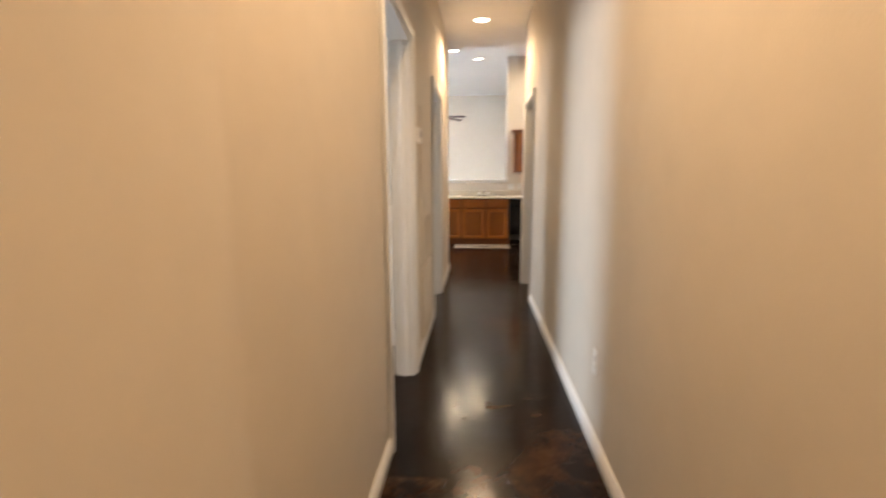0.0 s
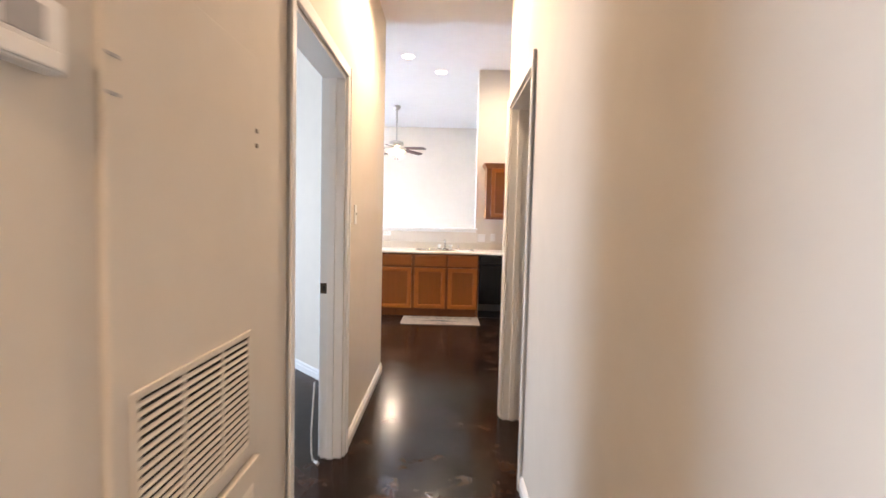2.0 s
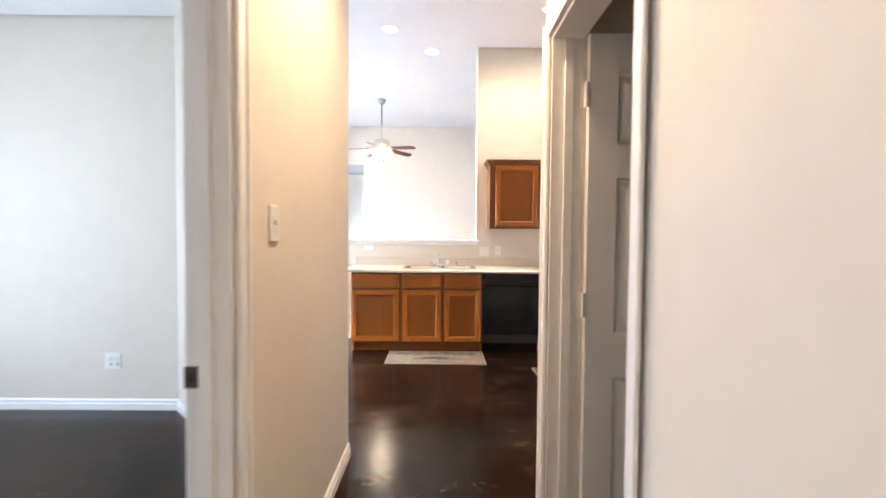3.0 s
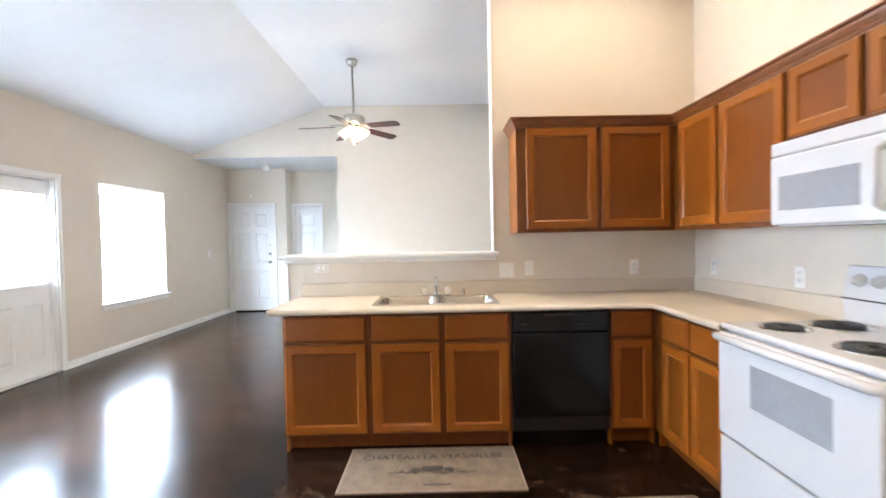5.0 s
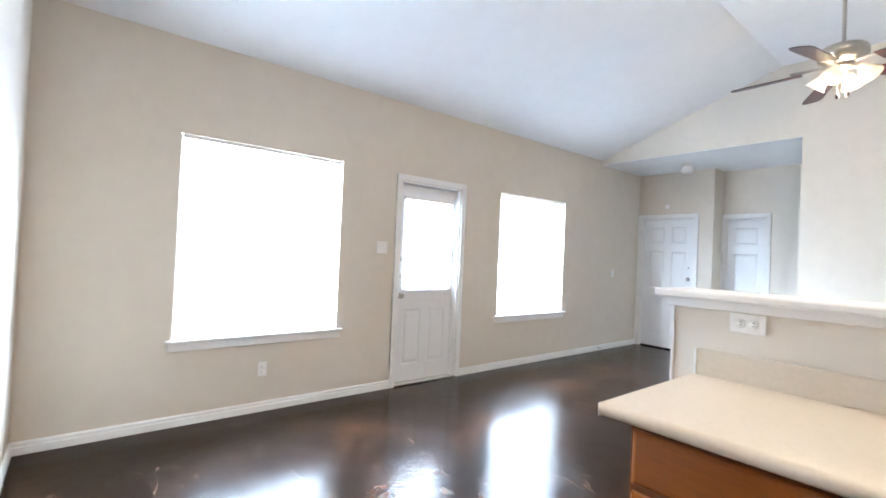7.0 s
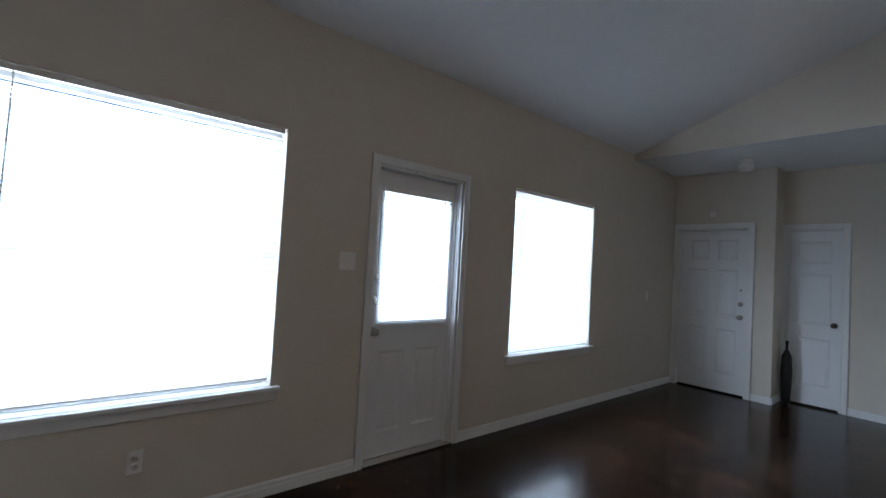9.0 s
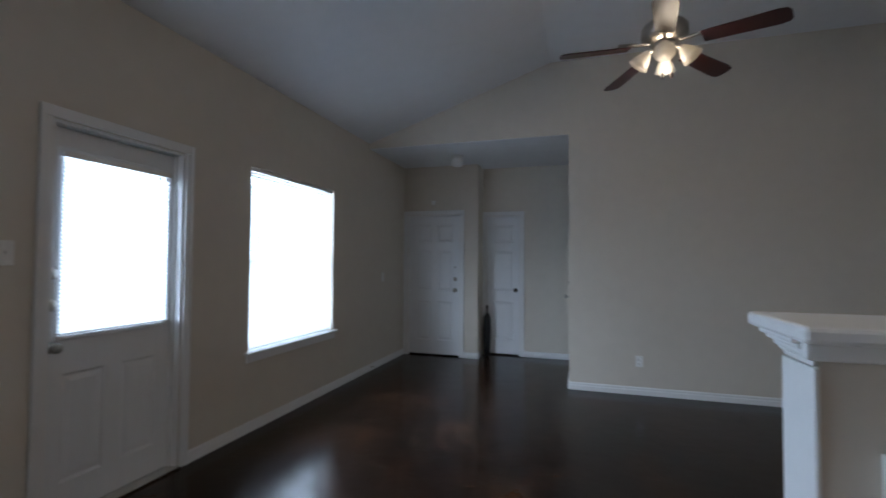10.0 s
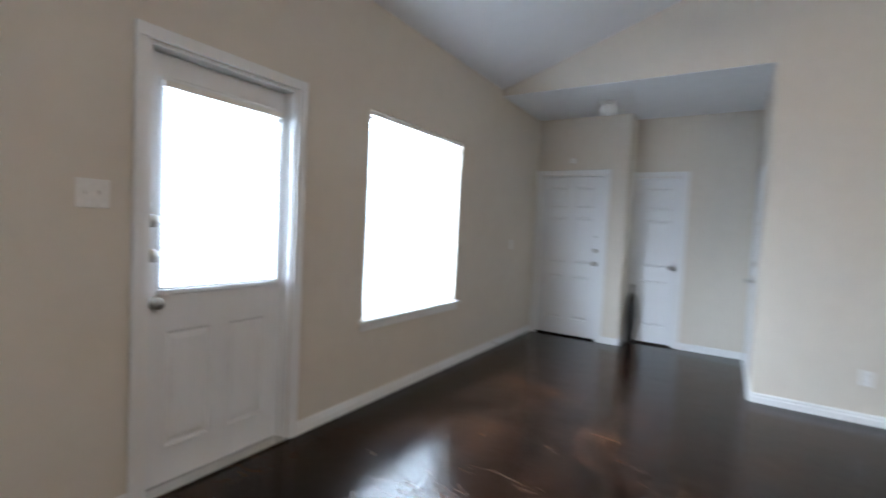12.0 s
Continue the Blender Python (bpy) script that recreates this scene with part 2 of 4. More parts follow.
def wall(name, axis, a, b, u0, u1, z0, z1, holes=(), material=None, label="beige painted wall"):
    """A wall between a and b along axis, from u0 to u1, with holes (u, u, z, z) right through it."""
    bm = bmesh.new()

    def add(ua, ub, za, zb):
        if ub - ua > 1e-4 and zb - za > 1e-4:
            box(bm, *((a, b, ua, ub) if axis == 'x' else (ua, ub, a, b)), za, zb)
    at = u0
    for h in sorted(holes):
        add(at, h[0], z0, z1)
        add(h[0], h[1], z0, h[2])
        add(h[0], h[1], h[3], z1)
        at = h[1]
    add(at, u1, z0, z1)
    return tagged(part(name, finish(bm), material or M_WALL), label, "wall", kind="structure")


def prism(name, pts, z0, z1, material, label, category="wall", bevel=0.0):
    bm = bmesh.new()
    lo, hi = [bm.verts.new((x, y, z0)) for x, y in pts], [bm.verts.new((x, y, z1)) for x, y in pts]
    bm.faces.new(lo), bm.faces.new(hi)
    for i in range(len(pts)):
        j = (i + 1) % len(pts)
        bm.faces.new((lo[i], lo[j], hi[j], hi[i]))
    return tagged(part(name, finish(bm, bevel), material), label, category, kind="structure")


# ---- structure ----
bm = bmesh.new()
box(bm, -60, 60, -60, 70, -0.5, -0.16)
tagged(part("ground", bm, M_GROUND), "dry grassy ground outside the house", "ground", kind="structure")
bm = bmesh.new()
box(bm, WX - 0.1, 2.95, -3.4, 13.1, -0.15, 0)
tagged(part("floor", bm, M_FLOOR), "dark brown acid-stained glossy concrete floor with scuffs", "floor", kind="structure")

HX0, HX1, HY = 0.225, 1.165, 4.30       # hall's faces and its end
HYR = 3.52                             # end of the right-hand wall
LIVY, KY = 11.33, 7.26                # living room's far wall, kitchen wall
WIN = [(5.915, 7.190, 0.60, 2.13), (9.24, 10.50, 0.60, 2.10)]
wall("wall_west", 'x', WX - 0.14, WX, -3.4, 13.0, 0, 3.0,
     [(-0.9, 0.6, 0.6, 2.1), (2.6, 4.0, 0.6, 2.1), WIN[0], (7.83, 8.61, 0.0, 2.045), WIN[1]])
wall("wall_hall_left", 'x', HX0 - 0.115, HX0, -3.3, HY, 0, HALLZ, [(0.02, 0.80, 0.0, 2.04), (2.07, 2.875, 0.0, 2.04)])
prism("wall_hall_angle", [(HX0 + 0.002, -1.22), (HX0 + 0.002, -3.28), (HX0 + 0.16, -3.28), (HX0 + 0.16, -1.75)], 0, HALLZ, M_WALL, "beige angled wall where the hall begins")
wall("wall_hall_right", 'x', HX1, HX1 + 0.115, -3.3, HYR, 0, HALLZ, [(2.665, 3.42, 0.0, 2.04)])
wall("wall_hall_start", 'y', -3.4, -3.3, WX, 2.95, 0, 3.0)
wall("wall_kitchen_south", 'y', HYR - 0.115, HYR, HX1 + 0.115, 2.75, 0, HALLZ)
wall("wall_above_hall", 'y', HY - 0.115, HY, HX0 - 0.115, 2.75, HALLZ + 0.004, 3.7)
wall("wall_closet_back", 'x', 2.2, 2.3, -3.3, HYR - 0.115, 0, HALLZ)
wall("wall_east", 'x', 2.75, 2.87, 3.3, 13.0, 0, 3.7)
wall("wall_dining_south", 'y', 4.975, 5.09, WX, -0.70, 0, 3.7)
prism("wall_diagonal", [(HX0, 4.304), (-0.70, 5.09), (-0.70, 4.975), (-1.15, 4.975), (0.108, 3.72), (0.108, 4.304)], 0, 3.7, M_WALL, "beige angled wall between bedroom and dining area")
wall("wall_room_divider", 'y', 1.40, 1.50, WX, HX0 - 0.115, 0, 2.9)
wall("wall_kitchen_north", 'y', KY, KY + 0.12, 1.20, 2.75, 0, 3.7)
wall("half_wall", 'y', KY, KY + 0.12, -0.385, 1.20, 0, 1.20, label="beige half wall behind the sink counter")
wall("wall_living_north", 'y', LIVY, LIVY + 0.12, -0.905, 2.75, 0, 3.7)
wall("wall_above_niche", 'y', LIVY, LIVY + 0.12, WX, -0.905, NICHEZ + 0.004, 3.7)
wall("wall_niche_east", 'x', -0.905, -0.79, LIVY + 0.12, 13.0, 0, NICHEZ)
wall("wall_entry", 'y', 12.50, 12.62, WX, -2.17, 0, NICHEZ, [(-3.23, -2.43, 0.0, 2.04)])
wall("wall_entry_return", 'x', -2.29, -2.17, 12.62, 12.85, 0, NICHEZ)
wall("wall_closet", 'y', 12.85, 12.95, -2.29, -0.905, 0, NICHEZ, [(-2.12, -1.62, 0.0, 2.04)])


def ceiling(name, pts, label):
    bm = bmesh.new()
    lo = [bm.verts.new(p) for p in pts]
    hi = [bm.verts.new((x, y, z + 0.1)) for x, y, z in pts]
    bm.faces.new(lo), bm.faces.new(hi)
    for i in range(len(pts)):
        j = (i + 1) % len(pts)
        bm.faces.new((lo[i], lo[j], hi[j], hi[i]))
    return tagged(part(name, finish(bm), M_CEIL), label, "ceiling", kind="structure")


ceiling("ceiling_flat", [(CREASE, 4.0, FLAT), (2.88, 4.0, FLAT), (2.88, LIVY + 0.1, FLAT), (CREASE, LIVY + 0.1, FLAT)], "white flat ceiling over kitchen and living room")
ceiling("ceiling_slope", [(WX - 0.02, 4.0, PLATE), (CREASE, 4.0, FLAT), (CREASE, LIVY + 0.1, FLAT), (WX - 0.02, LIVY + 0.1, PLATE)], "white sloped vault of the ceiling")
ceiling("ceiling_hall", [(HX0 - 0.1, -3.4, HALLZ), (HX1 + 0.1, -3.4, HALLZ), (HX1 + 0.1, HY - 0.004, HALLZ), (HX0 - 0.1, HY - 0.004, HALLZ)], "white flat hall ceiling")
ceiling("ceiling_kitchen_low", [(HX1 + 0.104, HYR - 0.1, HALLZ), (2.75, HYR - 0.1, HALLZ), (2.75, HY - 0.004, HALLZ), (HX1 + 0.104, HY - 0.004, HALLZ)], "white low ceiling beside the hall")
ceiling("ceiling_bedrooms", [(WX - 0.02, -3.4, 2.82), (HX0 - 0.1, -3.4, 2.82), (HX0 - 0.1, 4.2, 2.82), (-0.70, 4.95, 2.82), (WX - 0.02, 4.95, 2.82)], "white flat bedroom ceiling")
ceiling("ceiling_closet", [(HX1 + 0.1, -3.4, 2.82), (2.31, -3.4, 2.82), (2.31, 3.45, 2.82), (HX1 + 0.1, 3.45, 2.82)], "white closet ceiling")
ceiling("ceiling_niche", [(WX, LIVY + 0.004, NICHEZ), (-0.78, LIVY + 0.004, NICHEZ), (-0.78, 13.1, NICHEZ), (WX, 13.1, NICHEZ)], "white soffit over the entry")
wall("wall_outer_north", 'y', 13.0, 13.12, WX - 0.1, 2.95, 0, 3.7)


def baseboard(x0, y0, x1, y1):
    """Stepped white board along the wall from one point to the other; the room lies to its left."""
    d = Vector((x1 - x0, y1 - y0, 0))
    n = Vector((-d.y, d.x, 0)).normalized()
    bm = bmesh.new()
    prof = [(0, 0), (0.015, 0), (0.015, 0.046), (0.009, 0.052), (0.008, 0.058), (0.012, 0.062), (0.011, 0.070), (0.003, 0.080), (0, 0.080)]
    ends = []
    for p in (Vector((x0, y0, 0)), Vector((x1, y1, 0))):
        ends.append([bm.verts.new(p + n * a + Vector((0, 0, z + 0.001))) for a, z in prof])
    bm.faces.new(ends[0]), bm.faces.new(ends[1])
    for i in range(len(prof)):
        j = (i + 1) % len(prof)
        bm.faces.new((ends[0][i], ends[0][j], ends[1][j], ends[1][i]))
    return tagged(part("baseboard", finish(bm), M_TRIM), "white painted stepped baseboard", "baseboard", kind="structure")


for seg in ((WX, 7.775, WX, 5.09), (WX, 12.50, WX, 8.665), (2.75, LIVY, -0.905, LIVY), (-0.905, LIVY, -0.905, 12.85), (WX, 5.09, -0.70, 5.09),
            (HX0, HY, HX0, 2.94), (HX0, 2.005, HX0, 0.865), (HX0, -0.045, HX0, -1.22), (HX1, -3.3, HX1, 2.60), (HX1, 3.485, HX1, HYR), (HX1, HYR, 2.75, HYR), (-1.15, 4.975, WX, 4.975),
            (0.108, 3.72, -1.15, 4.975), (-0.905, 12.85, -1.555, 12.85), (-2.17, 12.50, -2.365, 12.50), (-2.17, 12.85, -2.17, 12.50),
            (-0.70, 5.09, HX0, 4.304), (-0.385, 7.38, 2.75, 7.38), (2.75, 7.38, 2.75, LIVY)):
    baseboard(*seg)

# ---- doors and windows ----


def casing(name, m, w, h, both=True, depth=0.115, label="white painted door casing and jamb"):
    """Door frame in local axes: x along the wall, y into the room at y=0 face, wall behind at y>0."""
    th = thing(name, m, label, "door frame", kind="structure")
    for side in ((0,) if not both else (0, 1)):
        y0, y1, y2 = (-0.016, 0.0, -0.022) if side == 0 else (depth, depth + 0.016, depth + 0.022)
        for xa, xb in ((-0.062, -0.004), (w + 0.004, w + 0.062)):
            bx("trim", M_TRIM, th, xa, xb, y0, y1, 0, h + 0.004, 0.005)
            xo = (xa, xa + 0.016) if xa < 0 else (xb - 0.016, xb)
            bx("trim", M_TRIM, th, xo[0], xo[1], min(y2, y0), max(y2, y1), 0, h + 0.06, 0.004)
        bx("trim", M_TRIM, th, -0.062, w + 0.062, y0, y1, h + 0.004, h + 0.062, 0.005)
    bx("jamb", M_TRIM, th, -0.004, 0.014, 0.0, depth, 0, h, 0.001)
    bx("jamb", M_TRIM, th, w - 0.014, w + 0.004, 0.0, depth, 0, h, 0.001)
    bx("jamb", M_TRIM, th, 0.014, w - 0.014, 0.0, depth, h - 0.014, h + 0.004, 0.001)
    for xa, xb in ((0.014, 0.026), (w - 0.026, w - 0.014)):
        bx("door_stop", M_TRIM, th, xa, xb, 0.045, 0.078, 0, h - 0.014, 0.002)
    return th


def panel_field(bm, x0, x1, z0, z1, y, sign):
    """A raised panel: sloped moulding down into a groove and up again to a flat field."""
    loops = []
    for inset, d in ((0.0, 0.0), (0.012, 0.009), (0.020, 0.009), (0.045, 0.002)):
        loops.append([bm.verts.new((a, y - sign * d, c)) for a, c in ((x0 + inset, z0 + inset), (x1 - inset, z0 + inset), (x1 - inset, z1 - inset), (x0 + inset, z1 - inset))])
    for a, b in zip(loops, loops[1:]):
        for i in range(4):
            bm.faces.new((a[i], a[(i + 1) % 4], b[(i + 1) % 4], b[i]))
    bm.faces.new(loops[-1])


def leaf(parent, w, h, rows, glass=None, t=0.036, name="door_leaf", cols=2):
    """Panelled leaf from x=0 to w, y 0 to t. rows: (z0, z1) of the panels; glass: z range of an opening."""
    st = 0.105 if w > 0.6 else 0.08
    mid = 0.10 if cols == 2 else 0
    bm = bmesh.new()
    holes = [(a, b) for a, b in rows] + ([glass] if glass else [])
    z = 0.0
    for a, b in sorted(holes):
        box(bm, 0, w, 0, t, z, a)
        z = b
    box(bm, 0, w, 0, t, z, h)
    cw = (w - 2 * st - mid) / cols
    for a, b in holes:
        side = 0.072 if (a, b) == glass else st
        box(bm, 0, side, 0, t, a, b), box(bm, w - side, w, 0, t, a, b)
        if (a, b) != glass and cols == 2:
            box(bm, st + cw, st + cw + mid, 0, t, a, b)
    ob = part(name, finish(bm), M_DOOR, parent)
    for a, b in rows:
        for c in range(cols):
            x0 = st + c * (cw + mid)
            pm = bmesh.new()
            panel_field(pm, x0, x0 + cw, a, b, 0.0, -1)
            panel_field(pm, x0, x0 + cw, a, b, t, 1)
            part("panel", pm, M_DOOR, ob)
    return ob


SIX = ((0.20, 0.76), (0.92, 1.50), (1.62, 1.88))


def knob(parent, x, z, y, sign, material):
    turned("knob", material, parent, [(0.030, y), (0.030, y + sign * 0.006), (0.010, y + sign * 0.010), (0.010, y + sign * 0.035), (0.022, y + sign * 0.040), (0.027, y + sign * 0.052), (0.022, y + sign * 0.064), (0.0005, y + sign * 0.068)], 20, x, z, 'Y', "round metal door knob")


def hinge(parent, x, y, z):
    h = bx("hinge", M_PLASTIC, parent, x - 0.018, x + 0.018, y - 0.002, y + 0.002, z - 0.045, z + 0.045, 0.001, "small painted butt hinge")
    tube("pin", M_PLASTIC, h, [(x, y - 0.004, z - 0.047), (x, y - 0.004, z + 0.047)], 0.006)


def strike_plate(parent, x, y, z):
    s = bx("strike_plate", M_BRONZE, parent, x - 0.002, x + 0.002, y - 0.014, y + 0.020, z - 0.028, z + 0.028, 0.001, "dark metal strike plate")
    bx("latch_hole", M_HOLE, s, x - 0.003, x + 0.001, y - 0.006, y + 0.008, z - 0.013, z + 0.013)


# hall doors: the wall face at local y=0, the room beyond at y>0
T = Matrix.Translation
m1 = pose(HX0, 0.02, 0, 0, 0, 90)
c1 = casing("door_frame_1", m1, 0.78, 2.04, label="white casing of an open bedroom doorway")
d1 = thing("door_1", pose(HX0 - 0.140, 0.785, 0.012, 0, 0, 180), "white six-panel bedroom door standing open at right angles", "door", "hall doors", "structure")
leaf(d1, 0.745, 2.02, SIX)
for z in (0.25, 1.03, 1.80):
    hinge(d1, -0.010, 0.036, z)
knob(d1, 0.70, 0.92, 0.036, 1, M_BRONZE)
m2 = pose(HX0, 2.07, 0, 0, 0, 90)
c2 = casing("door_frame_2", m2, 0.805, 2.04, label="white casing of an open bedroom doorway")
strike_plate(c2, 0.805 - 0.016, 0.10, 0.93)
m3 = pose(HX1, 3.42, 0, 0, 0, -90)
c3 = casing("door_frame_3", m3, 0.755, 2.04, label="white casing of an open closet doorway")
d3 = thing("door_3", pose(HX1 + 0.128, 3.372, 0.012, 0, 0, 0), "white six-panel door standing open into a dark closet", "door", "hall doors", "structure")
leaf(d3, 0.74, 2.02, SIX)
for z in (0.25, 1.03, 1.80):
    hinge(d3, -0.012, 0.002, z)

# back door with a glazed upper half, in the window wall
mb = pose(WX, 7.83, 0, 0, 0, 90)
cb = casing("door_frame_back", mb, 0.78, 2.045, both=False, depth=0.14, label="white casing of the back door")
bd = thing("back_door", pose(WX - 0.065, 7.845, 0.02, 0, 0, 90), "white half-glazed back door with a mini blind over two panels", "door", kind="structure")
lf = leaf(bd, 0.75, 2.005, ((0.17, 0.73),), (0.925, 1.885))
bm = bmesh.new()
for a, b, c, d in ((0.056, 0.694, 0.905, 0.933), (0.056, 0.694, 1.877, 1.905), (0.056, 0.080, 0.933, 1.877), (0.670, 0.694, 0.933, 1.877)):
    box(bm, a, b, -0.012, 0.0, c, d)
part("glazing_frame", finish(bm, 0.004), M_DOOR, lf)
pane = bx("glass_pane", M_GLASS, lf, 0.072, 0.678, 0.020, 0.026, 0.925, 1.885)
pane.visible_shadow = False
knob(bd, 0.045, 0.875, 0.0, -1, M_NICKEL)
for z in (1.09, 1.25):
    turned("deadbolt", M_NICKEL, bd, [(0.031, 0.0), (0.031, -0.010), (0.024, -0.016), (0.001, -0.017)], 20, 0.034, z, 'Y', "round metal deadbolt")
bx("threshold", M_STEEL, cb, -0.004, 0.784, -0.02, 0.13, 0.0, 0.016, 0.003, "metal door threshold")

# entry, closet and side doors
ce = casing("door_frame_entry", pose(-3.225, 12.50, 0, 0, 0, 0), 0.795, 2.04, both=False, depth=0.12)
en = thing("entry_door", pose(-3.208, 12.535, 0.022, 0, 0, 0), "white steel front door with raised panels, closed", "door", kind="structure")
leaf(en, 0.765, 2.0, SIX)
knob(en, 0.70, 0.93, 0.0, -1, M_NICKEL)
turned("deadbolt", M_NICKEL, en, [(0.028, 0.0), (0.028, -0.010), (0.020, -0.016), (0.001, -0.017)], 20, 0.70, 1.09, 'Y', "round metal deadbolt")
turned("door_viewer", M_BRONZE, en, [(0.010, 0.0), (0.010, -0.004), (0.001, -0.006)], 12, 0.70, 1.26, 'Y')
bx("weather_strip", M_BLACK, en, 0.0, 0.765, 0.0, 0.03, -0.02, -0.002)
cc = casing("door_frame_closet", pose(-2.12, 12.85, 0, 0, 0, 0), 0.50, 2.04, both=False, depth=0.10)
cd = thing("closet_door", pose(-2.103, 12.875, 0.022, 0, 0, 0), "narrow white panelled coat closet door, closed", "door", kind="structure")
leaf(cd, 0.465, 2.0, SIX, cols=1)
knob(cd, 0.415, 0.93, 0.0, -1, M_BRONZE)
sd = thing("side_door", pose(-0.905 - 0.004, 12.72, 0.012, 0, 0, -90), "white side door beside the entry, closed", "door", kind="structure")
leaf(sd, 0.80, 2.02, SIX, t=0.02)
knob(sd, 0.74, 0.93, 0.0, -1, M_NICKEL)
turned("deadbolt", M_NICKEL, sd, [(0.028, 0.0), (0.028, -0.010), (0.020, -0.016), (0.001, -0.017)], 20, 0.74, 1.09, 'Y')


SLAT = bpy.data.meshes.new("slat")
bm = bmesh.new()
# a shallow arched strip one metre long
sec = [(-0.0125, 0.0), (-0.006, 0.0016), (0.0, 0.0021), (0.006, 0.0016), (0.0125, 0.0)]
rows_ = [[bm.verts.new((x, a, b)) for a, b in sec] for x in (0, 1)]
for i in range(4):
    bm.faces.new((rows_[0][i], rows_[0][i + 1], rows_[1][i + 1], rows_[1][i]))
bm.to_mesh(SLAT)
bm.free()
SLAT.materials.append(M_SLAT)


def blind(m, w, h, label, wand=True):
    """Mini blind hanging from z=h down to z=0, x from 0 to w, facing -y."""
    b = thing("mini_blind", m, label, "window blind", "mini blinds")
    bx("headrail", M_PLASTIC, b, 0, w, -0.014, 0.014, h - 0.028, h, 0.002)
    bx("bottom_rail", M_PLASTIC, b, 0.003, w - 0.003, -0.012, 0.012, 0.012, 0.022, 0.003)
    pitch = 0.0215
    for i in range(int((h - 0.06) / pitch)):
        s = new("slat", SLAT)
        s.parent = b
        s.matrix_local = pose(0.003, 0, 0.035 + i * pitch, 49 + 2.0 * math.sin(i * 1.7), 0, 0) @ Matrix.Diagonal((w - 0.006, 1, 1, 1))
    for x in ((0.12, w - 0.12) if w < 0.9 else (0.14, w / 2, w - 0.14)):
        tube("ladder_cord", M_PLASTIC, b, [(x, -0.013, 0.02), (x, -0.013, h - 0.02)], 0.0009)
    if wand:
        tube("wand", M_PLASTIC, b, [(0.09, -0.018, h - 0.03), (0.085, -0.022, h - 0.62)], 0.004)
    return b


def window(name, ya, yb, za, zb, label):
    w = thing(name, pose(WX, ya, za, 0, 0, 90), label, "window", kind="structure")
    W, H = yb - ya, zb - za
    for a, b, c, d in ((0.0, 0.045, 0.03, H), (W - 0.045, W, 0.03, H), (0.045, W - 0.045, H - 0.045, H), (0.045, W - 0.045, 0.03, 0.075)):
        bx("window_frame", M_TRIM, w, a, b, 0.085, 0.125, c, d, 0.003)
    bx("meeting_rail", M_TRIM, w, 0.045, W - 0.045, 0.085, 0.12, H * 0.48, H * 0.48 + 0.045, 0.003)
    for c, d in ((0.075, H * 0.48), (H * 0.48 + 0.045, H - 0.045)):
        g = bx("pane", M_GLASS, w, 0.045, W - 0.045, 0.100, 0.106, c, d)
        g.visible_shadow = False
    bx("window_sill", M_TRIM, w, -0.045, W + 0.045, -0.045, 0.0, 0.004, 0.028, 0.005)
    bx("window_sill", M_TRIM, w, 0.0, W, 0.0, 0.085, 0.002, 0.028)
    bx("apron", M_TRIM, w, -0.03, W + 0.03, -0.016, 0.0, -0.055, 0.003, 0.004)
    return w


window("window_1", *WIN[0], "wide white window glowing with daylight behind a blind")
window("window_2", *WIN[1], "white window glowing with daylight behind a blind")
blind(pose(WX - 0.022, WIN[0][0] + 0.012, WIN[0][2] + 0.05, 0, 0, 90), 1.251, WIN[0][3] - WIN[0][2] - 0.055, "white vinyl mini blind lowered over the wide window")
blind(pose(WX - 0.022, WIN[1][0] + 0.012, WIN[1][2] + 0.03, 0, 0, 90), 1.236, WIN[1][3] - WIN[1][2] - 0.035, "white vinyl mini blind lowered over the window")
blind(pose(WX - 0.038, 7.905, 0.945, 0, 0, 90), 0.63, 0.955, "white vinyl mini blind on the back door's glass", False)

# ---- kitchen ----
CF = 6.63      # face of the sink run
RF = 2.13      # face of the range run


def cab_front(name, parent, x0, x1, z0, z1, material, slab=False):
    """Framed door or drawer front: face at y=-0.019, back at y=0."""
    bm = bmesh.new()
    loops = []
    steps = ((0.0, 0.0), (0.0, 0.013), (0.006, 0.019), (0.048, 0.019), (0.052, 0.0165), (0.060, 0.009), (0.066, 0.006)) if not slab else ((0.0, 0.0), (0.0, 0.012), (0.004, 0.016), (0.012, 0.019))
    for i, d in steps:
        loops.append([bm.verts.new((a, -d, c)) for a, c in ((x0 + i, z0 + i), (x1 - i, z0 + i), (x1 - i, z1 - i), (x0 + i, z1 - i))])
    for a, b in zip(loops, loops[1:]):
        for i in range(4):
            bm.faces.new((a[i], a[(i + 1) % 4], b[(i + 1) % 4], b[i]))
    bm.faces.new(loops[-1]), bm.faces.new(loops[0])
    if slab:
        return part(name, finish(bm), material, parent)
    ob = part(name, finish(bm), M_OAKF, parent)
    bx("panel", material, ob, x0 + 0.060, x1 - 0.060, -0.0092, -0.004, z0 + 0.060, z1 - 0.060, 0.001)
    return ob


